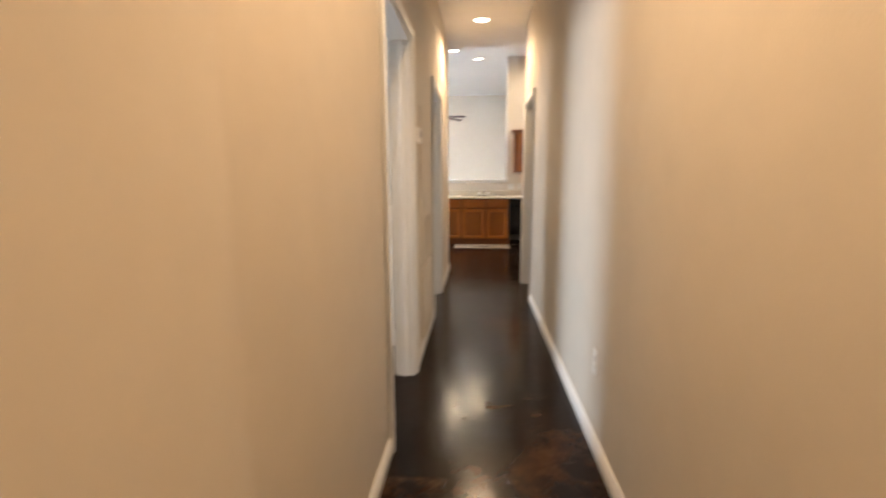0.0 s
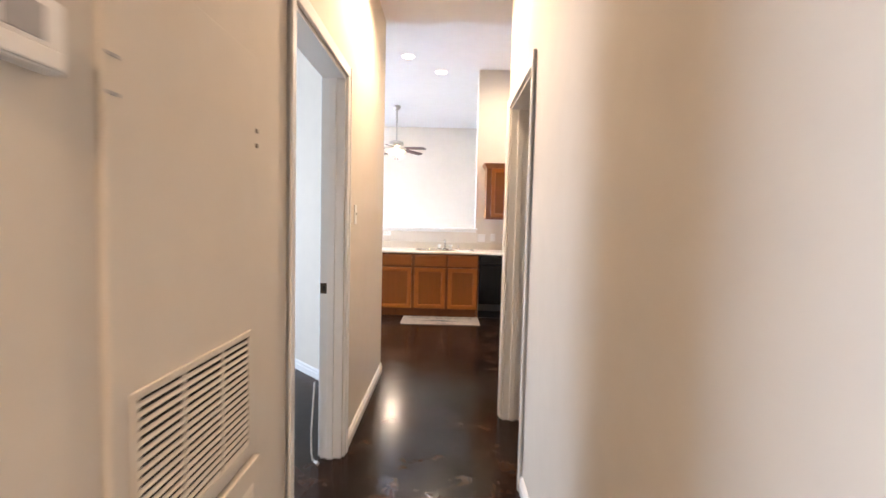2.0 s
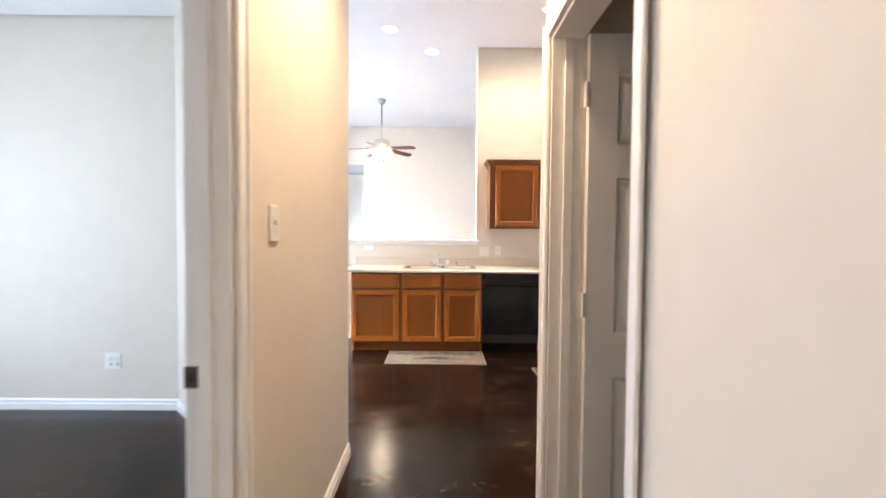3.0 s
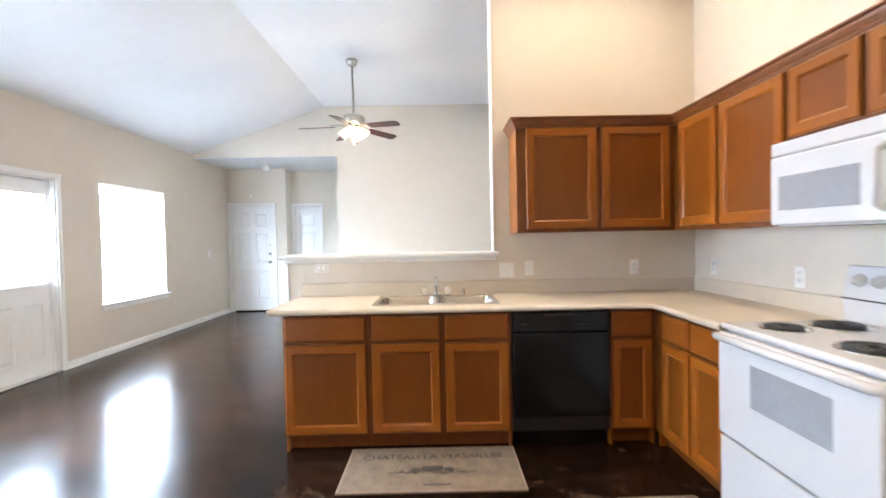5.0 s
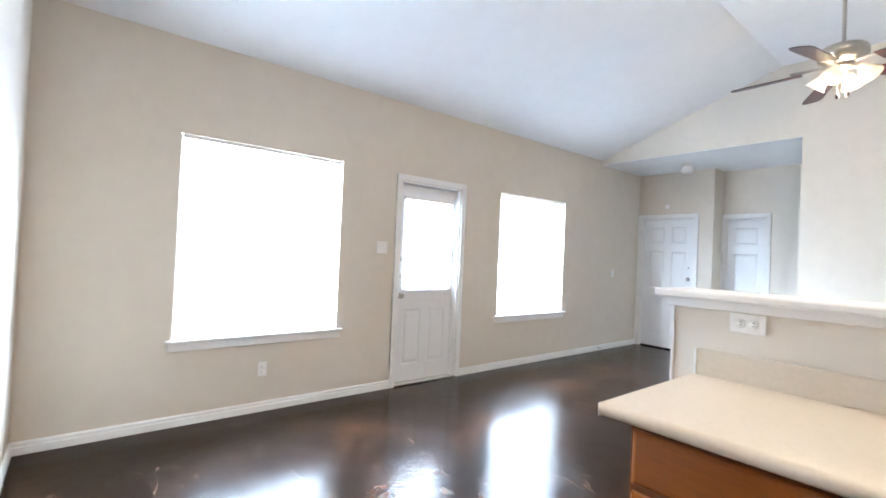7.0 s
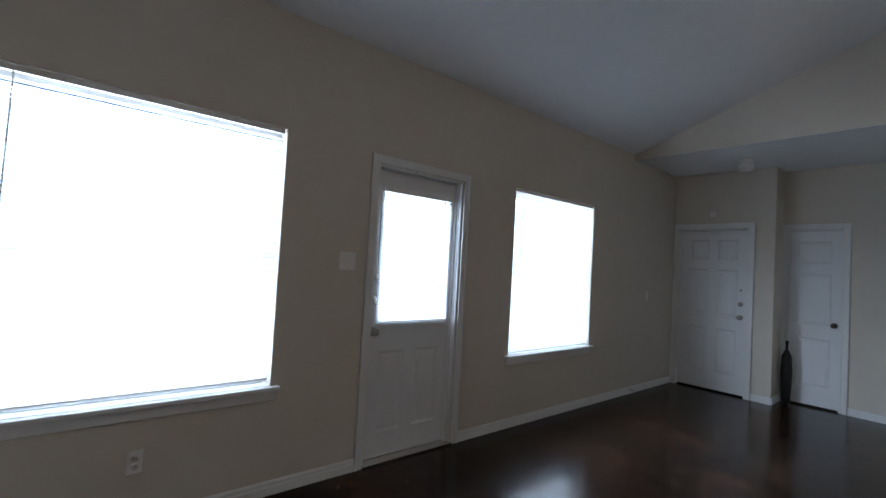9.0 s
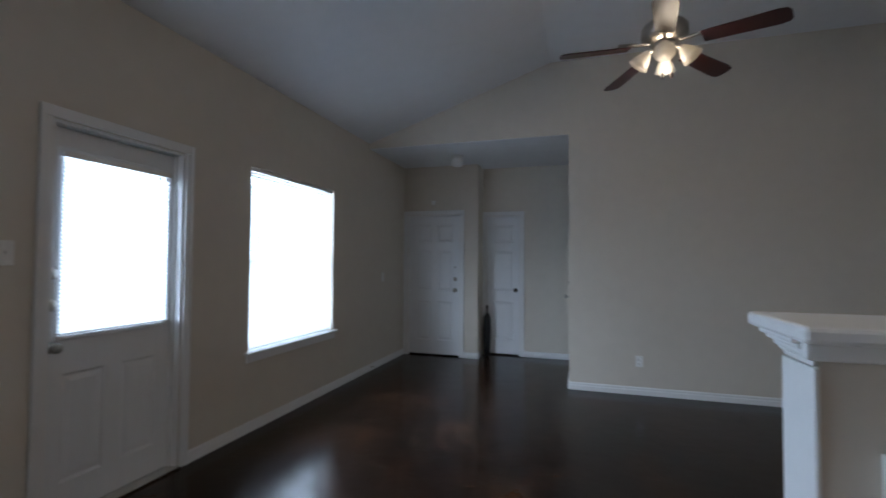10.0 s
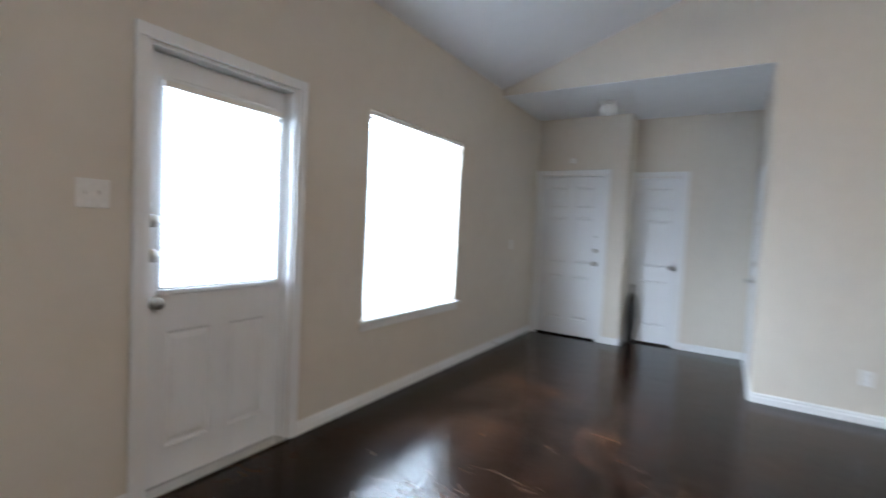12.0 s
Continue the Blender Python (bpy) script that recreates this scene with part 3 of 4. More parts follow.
def base_cab(m, w, fronts, label, depth=0.60, drawers=True):
    c = thing("base_cabinet", m, label, "kitchen cabinet", "base cabinets")
    bx("face_frame", M_OAKB, c, 0, w, 0.0, 0.02, 0.10, 0.874, 0.001)
    bx("side_panel", M_OAKF, c, 0, 0.016, 0.0202, depth, 0.0, 0.874)
    bx("side_panel", M_OAKF, c, w - 0.016, w, 0.0202, depth, 0.0, 0.874)
    bx("bottom_panel", M_OAKF, c, 0.016, w - 0.016, 0.0202, depth, 0.10, 0.116)
    bx("back_panel", M_OAKF, c, 0.016, w - 0.016, depth - 0.01, depth, 0.116, 0.874)
    bx("toe_kick", M_OAKB, c, 0.0, w, 0.07, 0.09, 0.002, 0.10)
    for x0, x1 in fronts:
        cab_front("drawer_front", c, x0, x1, 0.705, 0.858, M_OAKX, True)
        cab_front("cabinet_door", c, x0, x1, 0.118, 0.682, M_OAK)
    return c


base_cab(pose(-0.222, CF, 0), 1.438, ((0.012, 0.520), (0.560, 0.985), (1.020, 1.420)), "honey oak sink cabinet with three doors under drawer fronts")
base_cab(pose(1.842, CF, 0), 0.288, ((0.012, 0.262),), "narrow honey oak corner cabinet beside the dishwasher")
base_cab(pose(RF, CF, 0, 0, 0, -90), 0.725, ((0.12, 0.40), (0.425, 0.71)), "honey oak cabinet between corner and range", 0.60)
base_cab(pose(RF, 5.092, 0, 0, 0, -90), 0.74, ((0.018, 0.325), (0.362, 0.70)), "honey oak cabinet beside the range", 0.60)

dw = thing("dishwasher", pose(1.220, CF, 0), "black glossy built-in dishwasher under the counter", "dishwasher")
bx("body", M_BLACKM, dw, 0.004, 0.616, 0.02, 0.58, 0.10, 0.868)
bx("door_panel", M_BLACK, dw, 0.006, 0.614, -0.022, 0.02, 0.20, 0.735, 0.006)
bx("control_panel", M_BLACK, dw, 0.006, 0.614, -0.026, 0.02, 0.742, 0.866, 0.008)
# no hollow here: a dark slab on the face paints the handle recess's shade
bx("recess_shade", M_HOLE, dw, 0.20, 0.42, -0.028, -0.02, 0.842, 0.858, 0.002)
bx("badge", M_BLACKM, dw, 0.06, 0.10, -0.0275, -0.025, 0.79, 0.796)
bx("kick_plate", M_BLACK, dw, 0.006, 0.614, 0.045, 0.06, 0.004, 0.192)
for i in range(5):
    bx("button", M_BLACKM, dw, 0.40 + i * 0.03, 0.418 + i * 0.03, -0.0285, -0.025, 0.785, 0.793)

# countertop around the sink hole, with backsplash
SX0, SX1, SY0, SY1 = 0.350, 1.140, 6.70, 7.13
ct = thing("countertop", pose(0, 0, 0), "beige laminate countertop with an upturned backsplash", "countertop")
bm = bmesh.new()
CY = CF - 0.03
for a, b, c, d in ((-0.300, SX0, CY, 7.245), (SX1, 2.10, CY, 7.245), (SX0, SX1, CY, SY0), (SX0, SX1, SY1, 7.245), (2.10, 2.735, 5.905, 7.245)):
    box(bm, a, b, c, d, 0.876, 0.914)
bmesh.ops.remove_doubles(bm, verts=bm.verts, dist=1e-5)
part("worktop", finish(bm), M_CTR, ct)
bx("worktop", M_CTR, ct, 2.10, 2.735, 4.325, 5.095, 0.876, 0.914, 0.003)
tube("front_edge", M_CTR, ct, [(-0.300, CY, 0.895), (2.10, CY, 0.895), (2.10, 5.905, 0.895)], 0.0195)
tube("front_edge", M_CTR, ct, [(2.10, 5.095, 0.895), (2.10, 4.325, 0.895)], 0.0195)
bx("backsplash", M_CTR, ct, -0.292, 2.735, 7.236, 7.259, 0.905, 1.014, 0.007)
bx("backsplash", M_CTR, ct, 2.724, 2.748, 5.905, 7.236, 0.905, 1.014, 0.007)
bx("backsplash", M_CTR, ct, 2.724, 2.748, 4.325, 5.095, 0.905, 1.014, 0.007)
bx("end_cap", M_ENDCAP, ct, -0.304, -0.2995, CY - 0.015, 7.258, 0.876, 0.912, 0.001, "white laminate end strip")
bx("end_cap", M_ENDCAP, ct, -0.297, -0.2915, 7.232, 7.259, 0.905, 1.012, 0.001, "white laminate end strip")

sk = thing("sink", pose(0, 0, 0.914), "stainless steel double-bowl drop-in sink", "sink")
bm = bmesh.new()
X0, X1, Y0, Y1, MX = SX0 - 0.02, SX1 + 0.02, SY0 - 0.02, SY1 + 0.02, (SX0 + SX1) / 2
for a, b, c, d in ((X0, X1, Y0, SY0 + 0.015), (X0, X1, SY1 - 0.065, Y1), (X0, SX0 + 0.015, SY0 + 0.015, SY1 - 0.065), (SX1 - 0.015, X1, SY0 + 0.015, SY1 - 0.065), (MX - 0.018, MX + 0.018, SY0 + 0.015, SY1 - 0.065)):
    box(bm, a, b, c, d, 0.001, 0.007)
part("rim", finish(bm, 0.002), M_STEEL, sk)
for a, b in ((SX0 + 0.015, MX - 0.018), (MX + 0.018, SX1 - 0.015)):
    bm = bmesh.new()
    loops = []
    for i, z in ((-0.001, 0.006), (0.006, -0.02), (0.014, -0.135), (0.03, -0.16), (0.06, -0.166)):
        cor = []
        r = 0.045
        for cx, cy, st in ((b - i - r, SY1 - 0.065 - i - r, 0), (a + i + r, SY1 - 0.065 - i - r, 90), (a + i + r, SY0 + 0.015 + i + r, 180), (b - i - r, SY0 + 0.015 + i + r, 270)):
            for k in range(5):
                q = radians(st + k * 22.5)
                cor.append(bm.verts.new((cx + r * math.cos(q), cy + r * math.sin(q), z)))
        loops.append(cor)
    for p, q in zip(loops, loops[1:]):
        for i in range(20):
            bm.faces.new((p[i], p[(i + 1) % 20], q[(i + 1) % 20], q[i]))
    bm.faces.new(loops[-1])
    bowl = part("bowl", finish(bm), M_STEEL, sk, smooth=True)
    turned("drain", M_CHROME, bowl, [(0.045, -0.165), (0.043, -0.162), (0.03, -0.164), (0.001, -0.1645)], 20, (a + b) / 2, (SY0 + SY1) / 2 - 0.02)
fa = thing("faucet", pose(MX, SY1 - 0.03, 0.921), "chrome two-handle kitchen faucet with clear knobs", "faucet")
bx("base_plate", M_CHROME, fa, -0.11, 0.11, -0.024, 0.024, 0.0, 0.014, 0.006)
tube("spout", M_CHROME, fa, [(0, 0, 0.01), (0, 0, 0.09), (0, -0.012, 0.118), (0, -0.05, 0.135), (0, -0.13, 0.115), (0, -0.185, 0.085)], 0.011)
for s in (-1, 1):
    turned("handle", M_SHADE, fa, [(0.012, 0.012), (0.014, 0.025), (0.024, 0.032), (0.026, 0.055), (0.018, 0.062), (0.001, 0.064)], 10, s * 0.085, 0, label="clear acrylic knob")
turned("sprayer", M_CHROME, fa, [(0.017, -0.006), (0.017, 0.006), (0.011, 0.012), (0.012, 0.05), (0.001, 0.055)], 14, 0.20, 0)

# upper cabinets


def upper(m, w, fronts, z0, z1, label, depth=0.32, split=None):
    c = thing("wall_cabinet", m, label, "kitchen cabinet", "wall cabinets")
    bx("face_frame", M_OAKB, c, 0, w, 0.0, 0.02, z0, z1, 0.001)
    bx("body", M_OAKF, c, 0, w, 0.0202, depth, z0, z1, 0.001)
    for x0, x1 in fronts:
        cab_front("cabinet_door", c, x0, x1, z0 + 0.026, z1 - 0.026, M_OAK)
    return c


UZ0, UZ1, UF, UX = 1.368, 2.115, 6.93, 2.42
upper(pose(1.318, UF, 0), 1.100, ((0.065, 0.555), (0.590, 1.060)), UZ0, UZ1, "honey oak wall cabinet with two framed doors")
upper(pose(UX, UF + 0.32, 0, 0, 0, -90), 1.338, ((0.40, 0.800), (0.840, 1.322)), UZ0, UZ1, "honey oak corner wall cabinet with two framed doors")
upper(pose(UX, 5.910, 0, 0, 0, -90), 0.795, ((0.020, 0.372), (0.408, 0.760)), 1.752, UZ1, "short honey oak cabinet above the microwave")
upper(pose(UX, 5.113, 0, 0, 0, -90), 0.66, ((0.025, 0.315), (0.345, 0.640)), UZ0, UZ1, "tall honey oak wall cabinet beside the microwave")
upper(pose(UX, 4.451, 0, 0, 0, -90), 0.29, ((0.012, 0.278),), UZ0, UZ1, "narrow honey oak wall cabinet at the wall")
cr = thing("crown_moulding", pose(0, 0, UZ1), "dark-stained oak crown moulding along the cabinet tops", "moulding")


def crown(pts, normals):
    bm = bmesh.new()
    prof = ((0.0, -0.024), (0.007, -0.024), (0.008, -0.016), (0.012, -0.012), (0.013, -0.004), (0.020, 0.002), (0.030, 0.018), (0.034, 0.030), (0.042, 0.033), (0.046, 0.036), (0.046, 0.044), (0.0, 0.044))
    rings = [[bm.verts.new((x + nx * a, y + ny * a, z)) for a, z in prof] for (x, y), (nx, ny) in zip(pts, normals)]
    for p, q in zip(rings, rings[1:]):
        for i in range(len(prof)):
            j = (i + 1) % len(prof)
            bm.faces.new((p[i], p[j], q[j], q[i]))
    bm.faces.new(rings[0]), bm.faces.new(rings[-1])
    part("crown", finish(bm), M_OAKX2, cr)


M_OAKX2 = mat("dark_oak_crown", (0.20, 0.065, 0.017), 0.38, vary=0.22, scale=3, grain=(2, 2, 9))
crown([(1.318, 7.25), (1.318, UF), (UX, UF), (UX, 4.162)], [(-1, 0), (-1, -1), (-1, -1), (-1, 0)])

# microwave, range
mw = thing("microwave", pose(2.34, 5.895, 1.362, 0, 0, -90) @ Matrix.Diagonal((1.025, 1, 1.05, 1)), "white over-the-range microwave with a grey window", "microwave")
bx("body", M_ENAMEL, mw, 0.0, 0.765, 0.015, 0.40, 0.0, 0.365, 0.004)
bx("door", M_ENAMEL, mw, 0.004, 0.565, -0.022, 0.015, 0.008, 0.300, 0.008)
bx("window", M_OVENGLASS, mw, 0.055, 0.440, -0.0245, -0.020, 0.070, 0.215, 0.002, "grey mesh window")
bx("top_vent", M_ENAMEL, mw, 0.004, 0.761, -0.018, 0.015, 0.304, 0.362, 0.006)
bx("seam", M_GREY, mw, 0.006, 0.759, -0.017, -0.012, 0.3002, 0.3038)
bx("control_panel", M_ENAMEL, mw, 0.572, 0.761, -0.022, 0.015, 0.008, 0.300, 0.006)
tube("handle", M_ENAMEL, mw, [(0.530, -0.020, 0.05), (0.530, -0.052, 0.065), (0.530, -0.052, 0.245), (0.530, -0.020, 0.26)], 0.014)
ds = bx("display", M_BLACK, mw, 0.60, 0.72, -0.0245, -0.020, 0.245, 0.282, 0.001)
M_LED = mat("led_green", (0.1, 0.8, 0.2), 0.4, emit=0.0)
M_LED.node_tree.nodes["Principled BSDF"].inputs["Emission Color"].default_value = (0.25, 1.0, 0.35, 1)
M_LED.node_tree.nodes["Principled BSDF"].inputs["Emission Strength"].default_value = 0.35
for i, a in enumerate((0.632, 0.648, 0.668, 0.684)):
    bx("digit", M_LED, ds, a, a + 0.007, -0.0252, -0.0240, 0.258, 0.270)
for r in range(6):
    for c in range(3):
        bx("button", M_LIGHTGREY, mw, 0.600 + c * 0.043, 0.626 + c * 0.043, -0.0235, -0.020, 0.045 + r * 0.031, 0.052 + r * 0.031)

st = thing("electric_range", pose(2.10, 5.900, 0, 0, 0, -90) @ Matrix.Diagonal((1.015, 1, 1, 1)), "white freestanding electric range with coil burners", "stove")
bx("body", M_ENAMEL, st, 0.0, 0.785, 0.02, 0.62, 0.06, 0.895, 0.004)
bx("cooktop", M_ENAMEL, st, 0.002, 0.783, -0.012, 0.62, 0.897, 0.922, 0.008)
od = bx("oven_door", M_ENAMEL, st, 0.006, 0.779, -0.028, 0.018, 0.412, 0.884, 0.010)
bx("oven_window", M_OVENGLASS, od, 0.222, 0.612, -0.0305, -0.026, 0.600, 0.780, 0.002, "grey oven window")
bx("drawer", M_ENAMEL, st, 0.006, 0.779, -0.022, 0.018, 0.085, 0.400, 0.010, "white storage drawer")
tube("handle", M_ENAMEL, od, [(0.016, -0.024, 0.862), (0.024, -0.046, 0.862), (0.760, -0.046, 0.862), (0.768, -0.024, 0.862)], 0.018)
bx("kick_base", M_BLACKM, st, 0.01, 0.775, 0.05, 0.58, 0.002, 0.06)
bm = bmesh.new()
pr = [(0.572, 0.918), (0.62, 0.918), (0.62, 1.178), (0.592, 1.178), (0.560, 1.03)]
ends = [[bm.verts.new((x, a, b)) for a, b in pr] for x in (0.0, 0.785)]
bm.faces.new(ends[0]), bm.faces.new(ends[1])
for i in range(5):
    j = (i + 1) % 5
    bm.faces.new((ends[0][i], ends[0][j], ends[1][j], ends[1][i]))
bg = part("backguard", finish(bm, 0.006), M_ENAMEL, st)
for x in (0.075, 0.165, 0.52, 0.615, 0.705):
    k = turned("knob", M_KNOB, bg, [(0.030, 0.582), (0.030, 0.572), (0.022, 0.568), (0.019, 0.548), (0.001, 0.546)], 20, x, 1.112, 'Y', "white control knob")
    bx("pointer", M_GREY, k, x - 0.002, x + 0.002, 0.544, 0.549, 1.115, 1.131)
bx("gap", M_BLACKM, bg, 0.004, 0.781, 0.555, 0.564, 1.024, 1.030)
ck = bx("clock", M_BLACK, bg, 0.30, 0.42, 0.570, 0.584, 1.112, 1.140, 0.001)
for i in range(3):
    bx("button", M_GREY, bg, 0.305 + i * 0.04, 0.33 + i * 0.04, 0.564, 0.580, 1.078, 1.087)
for (x, y, r) in ((0.175, 0.155, 0.078), (0.165, 0.405, 0.098), (0.555, 0.175, 0.098), (0.550, 0.435, 0.078)):
    bu = turned("drip_pan", M_CHROME, st, [(r + 0.018, 0.922), (r + 0.016, 0.927), (r + 0.004, 0.926), (r * 0.55, 0.9235), (0.001, 0.9232)], 28, x, y, label="chrome drip pan")
    pts = []
    turns = 4.0
    for i in range(97):
        a = i / 96 * turns * 2 * math.pi
        rr = 0.018 + (r - 0.020) * i / 96
        pts.append((x + rr * math.cos(a), y + rr * math.sin(a), 0.932))
    tube("coil", M_BLACKM, bu, pts, 0.0058, "black spiral coil element")

# bar ledge with moulding on the half wall, white end trim
bl = thing("bar_ledge", pose(0, 0, 1.20), "white painted wooden ledge with moulding on the half wall", "ledge", kind="structure")
bx("ledge_top", M_TRIM, bl, -0.437, 1.222, 7.180, 7.455, 0.004, 0.034, 0.008)
for i, (o, z0, z1) in enumerate(((0.008, -0.046, -0.036), (0.014, -0.036, -0.028), (0.020, -0.028, -0.016), (0.030, -0.016, -0.006), (0.040, -0.006, 0.003))):
    bx("bed_mould", M_TRIM, bl, -0.386 - o, 1.204, 7.381, 7.382 + o, z0, z1, 0.004)
    bx("bed_mould", M_TRIM, bl, -0.386 - o, -0.387, 7.2595, 7.3805, z0, z1, 0.003)
bx("apron", M_TRIM, bl, -0.412, 1.204, 7.236, 7.259, -0.032, 0.003, 0.004)
et = thing("end_trim", pose(-0.386, 7.254, 0), "white board covering the half wall's end", "trim", kind="structure")
bx("board", M_TRIM, et, -0.010, 0.0, -0.002, 0.134, 0.0, 1.152, 0.003)
ot = thing("opening_trim", pose(1.199, 7.254, 1.236), "white board edging the tall opening", "trim", kind="structure")
bx("board", M_TRIM, ot, -0.012, 0.0, -0.004, 0.136, 0.0, FLAT - 1.238, 0.003)


def outlet(m, label, horizontal=False, switch=0, gangs=1):
    """Wall plate in local axes: face to -y, centre at the origin."""
    o = thing("light_switch" if switch else "wall_outlet", m, label, "switch" if switch else "outlet")
    w, h = (0.070 + 0.046 * (gangs - 1), 0.115)
    if horizontal:
        w, h = 0.115, 0.070
    bx("plate", M_PLASTIC, o, -w / 2, w / 2, -0.006, 0.0, -h / 2, h / 2, 0.003)
    for g in range(gangs):
        cx = (g - (gangs - 1) / 2) * 0.046
        if switch:
            t = bx("toggle", M_PLASTIC, o, cx - 0.005, cx + 0.005, -0.016, -0.006, -0.004, 0.012, 0.002)
        else:
            for s in (-1, 1):
                px, pz = (s * 0.02, 0) if horizontal else (cx, s * 0.02)
                f = turned("socket", M_PLASTIC, o, [(0.0165, -0.006), (0.0165, -0.0078), (0.001, -0.0079)], 16, px, pz, 'Y')
                for q in (-0.006, 0.006):
                    a, b = ((0.003, 0.0012) if horizontal else (0.0012, 0.004))
                    bx("slot", M_HOLE, f, px + (0 if horizontal else q) - a, px + (0 if horizontal else q) + a, -0.0083, -0.0078, pz + (q if horizontal else 0.003) - b, pz + (q if horizontal else 0.003) + b)
    return o


outlet(pose(-0.130, KY, 1.128), "ivory wall outlet set sideways on the half wall", True)
outlet(pose(1.290, KY, 1.088), "white double switch plate beside the sink", switch=1, gangs=2)
outlet(pose(1.462, KY, 1.100), "white switch plate on the kitchen wall", switch=1)
outlet(pose(2.273, KY, 1.092), "white wall outlet above the counter")
outlet(pose(2.75, 7.02, 1.10, 0, 0, -90), "white wall outlet above the range counter")
outlet(pose(2.75, 6.25, 1.09, 0, 0, -90), "white wall outlet above the range counter")
outlet(pose(WX, 6.56, 0.342, 0, 0, 90), "white wall outlet under the wide window")
outlet(pose(WX, 7.63, 1.37, 0, 0, 90), "white double switch plate beside the back door", switch=1, gangs=2)
outlet(pose(-0.21, LIVY, 0.342), "white wall outlet on the living room wall")
outlet(pose(WX, 11.75, 1.15, 0, 0, 90), "white switch plate near the entry", switch=1)
outlet(pose(HX0, 3.145, 1.33, 0, 0, 90), "white switch plate beside the bedroom door", switch=1)
outlet(pose(HX1, 0.10, 0.41, 0, 0, -90), "white wall outlet low on the hall wall")
outlet(pose(-1.62, 4.975, 0.36), "white wall outlet in the bedroom", gangs=2)

# rugs


def rug(m, w, d, seed, words, weave=None):
    r = thing("kitchen_rug", m, "faded beige printed kitchen rug lying on the floor", "rug", "kitchen rugs")
    bm = bmesh.new()
    nx, ny = 26, 14
    rnd = random.Random(seed)
    grid = [[bm.verts.new((w * i / nx, d * j / ny, 0.007 + 0.0015 * rnd.random())) for i in range(nx + 1)] for j in range(ny + 1)]
    for j in range(ny):
        for i in range(nx):
            bm.faces.new((grid[j][i], grid[j][i + 1], grid[j + 1][i + 1], grid[j + 1][i]))
    ext = bmesh.ops.extrude_face_region(bm, geom=bm.faces[:])
    for v in ext["geom"]:
        if isinstance(v, bmesh.types.BMVert):
            v.co.z = 0.001
    part("woven_mat", finish(bm), weave or M_RUG, r)
    for a, b, c, e in ((0, w, 0, 0.012), (0, w, d - 0.012, d), (0, 0.012, 0.012, d - 0.012), (w - 0.012, w, 0.012, d - 0.012)):
        bx("border", M_RUGEDGE, r, a, b, c, e, 0.002, 0.0105, 0.002)
    for (txt, size, x, y) in words:
        cu = bpy.data.curves.new("lettering", 'FONT')
        cu.body, cu.size, cu.align_x, cu.extrude = txt, size, 'CENTER', 0.0006
        tmp = new("lettering", cu)
        me = bpy.data.meshes.new_from_object(tmp)
        bpy.data.objects.remove(tmp)
        me.materials.append(M_RUGINK)
        o = new("lettering", me)
        o.parent = r
        o.matrix_local = pose(x, y, 0.0092)
    # the printed house, trees and caption, as plain worn marks
    for i in range(34):
        x = w * (0.30 + 0.40 * rnd.random())
        y = d * (0.36 + 0.20 * rnd.random() * (1 - abs(x / w - 0.5) * 3))
        s = 0.004 + 0.014 * rnd.random()
        bx("print_mark", M_RUGINK, r, x - s, x + s, y - s * 0.5, y + s * 0.5, 0.0085, 0.0092)
    for a, b, c, e in ((0.44, 0.56, 0.42, 0.54), (0.38, 0.435, 0.42, 0.50), (0.565, 0.62, 0.42, 0.50), (0.45, 0.60, 0.13, 0.16), (0.25, 0.75, 0.395, 0.405)):
        bx("print_mark", M_RUGINK, r, w * a, w * b, d * c, d * e, 0.0085, 0.0094)
    return r


rug(pose(0.20, 6.14, 0), 1.02, 0.50, 3, (("CHATEAU LA VERSAILLES", 0.075, 0.51, 0.36),))
rug(pose(2.066, 5.24, 0, 0, 0, 91), 0.81, 0.405, 4, (), M_RUGWOOD)

# ---- hall fittings ----
def grille(parent, x0, x1, z0, z1, mullions, rows):
    """Louvred return grille on a panel whose face is at y=-0.014: frame, dark sheet painting the shade behind, sloped
    blades.
    """
    bm = bmesh.new()
    bars = [(x0, x1, z0, z0 + 0.015), (x0, x1, z1 - 0.015, z1), (x0, x0 + 0.014, z0 + 0.015, z1 - 0.015), (x1 - 0.014, x1, z0 + 0.015, z1 - 0.015)]
    bars += [(m - 0.004, m + 0.004, z0 + 0.015, z1 - 0.015) for m in mullions]
    for a, b, c, d in bars:
        box(bm, a, b, -0.021, -0.0145, c, d)
    gr = part("grille", finish(bm, 0.001), M_WALL, parent)
    # dark sheet on the solid board, in place of shade between the louvres
    bx("duct_shade", M_HOLE, gr, x0 + 0.014, x1 - 0.014, -0.0152, -0.0142, z0 + 0.015, z1 - 0.015)
    step = (z1 - z0 - 0.03) / rows
    for i in range(rows):
        z = z0 + 0.017 + i * step
        bm = bmesh.new()
        v = [bm.verts.new(p) for x in (x0 + 0.012, x1 - 0.012) for p in ((x, -0.0205, z), (x, -0.0205, z + 0.0016), (x, -0.0158, z + step * 0.45), (x, -0.0158, z + step * 0.45 - 0.0016))]
        for f in ((0, 1, 2, 3), (7, 6, 5, 4), (0, 4, 5, 1), (1, 5, 6, 2), (2, 6, 7, 3), (3, 7, 4, 0)):
            bm.faces.new([v[k] for k in f])
        part("louvre", finish(bm), M_WALL, gr)
    return gr


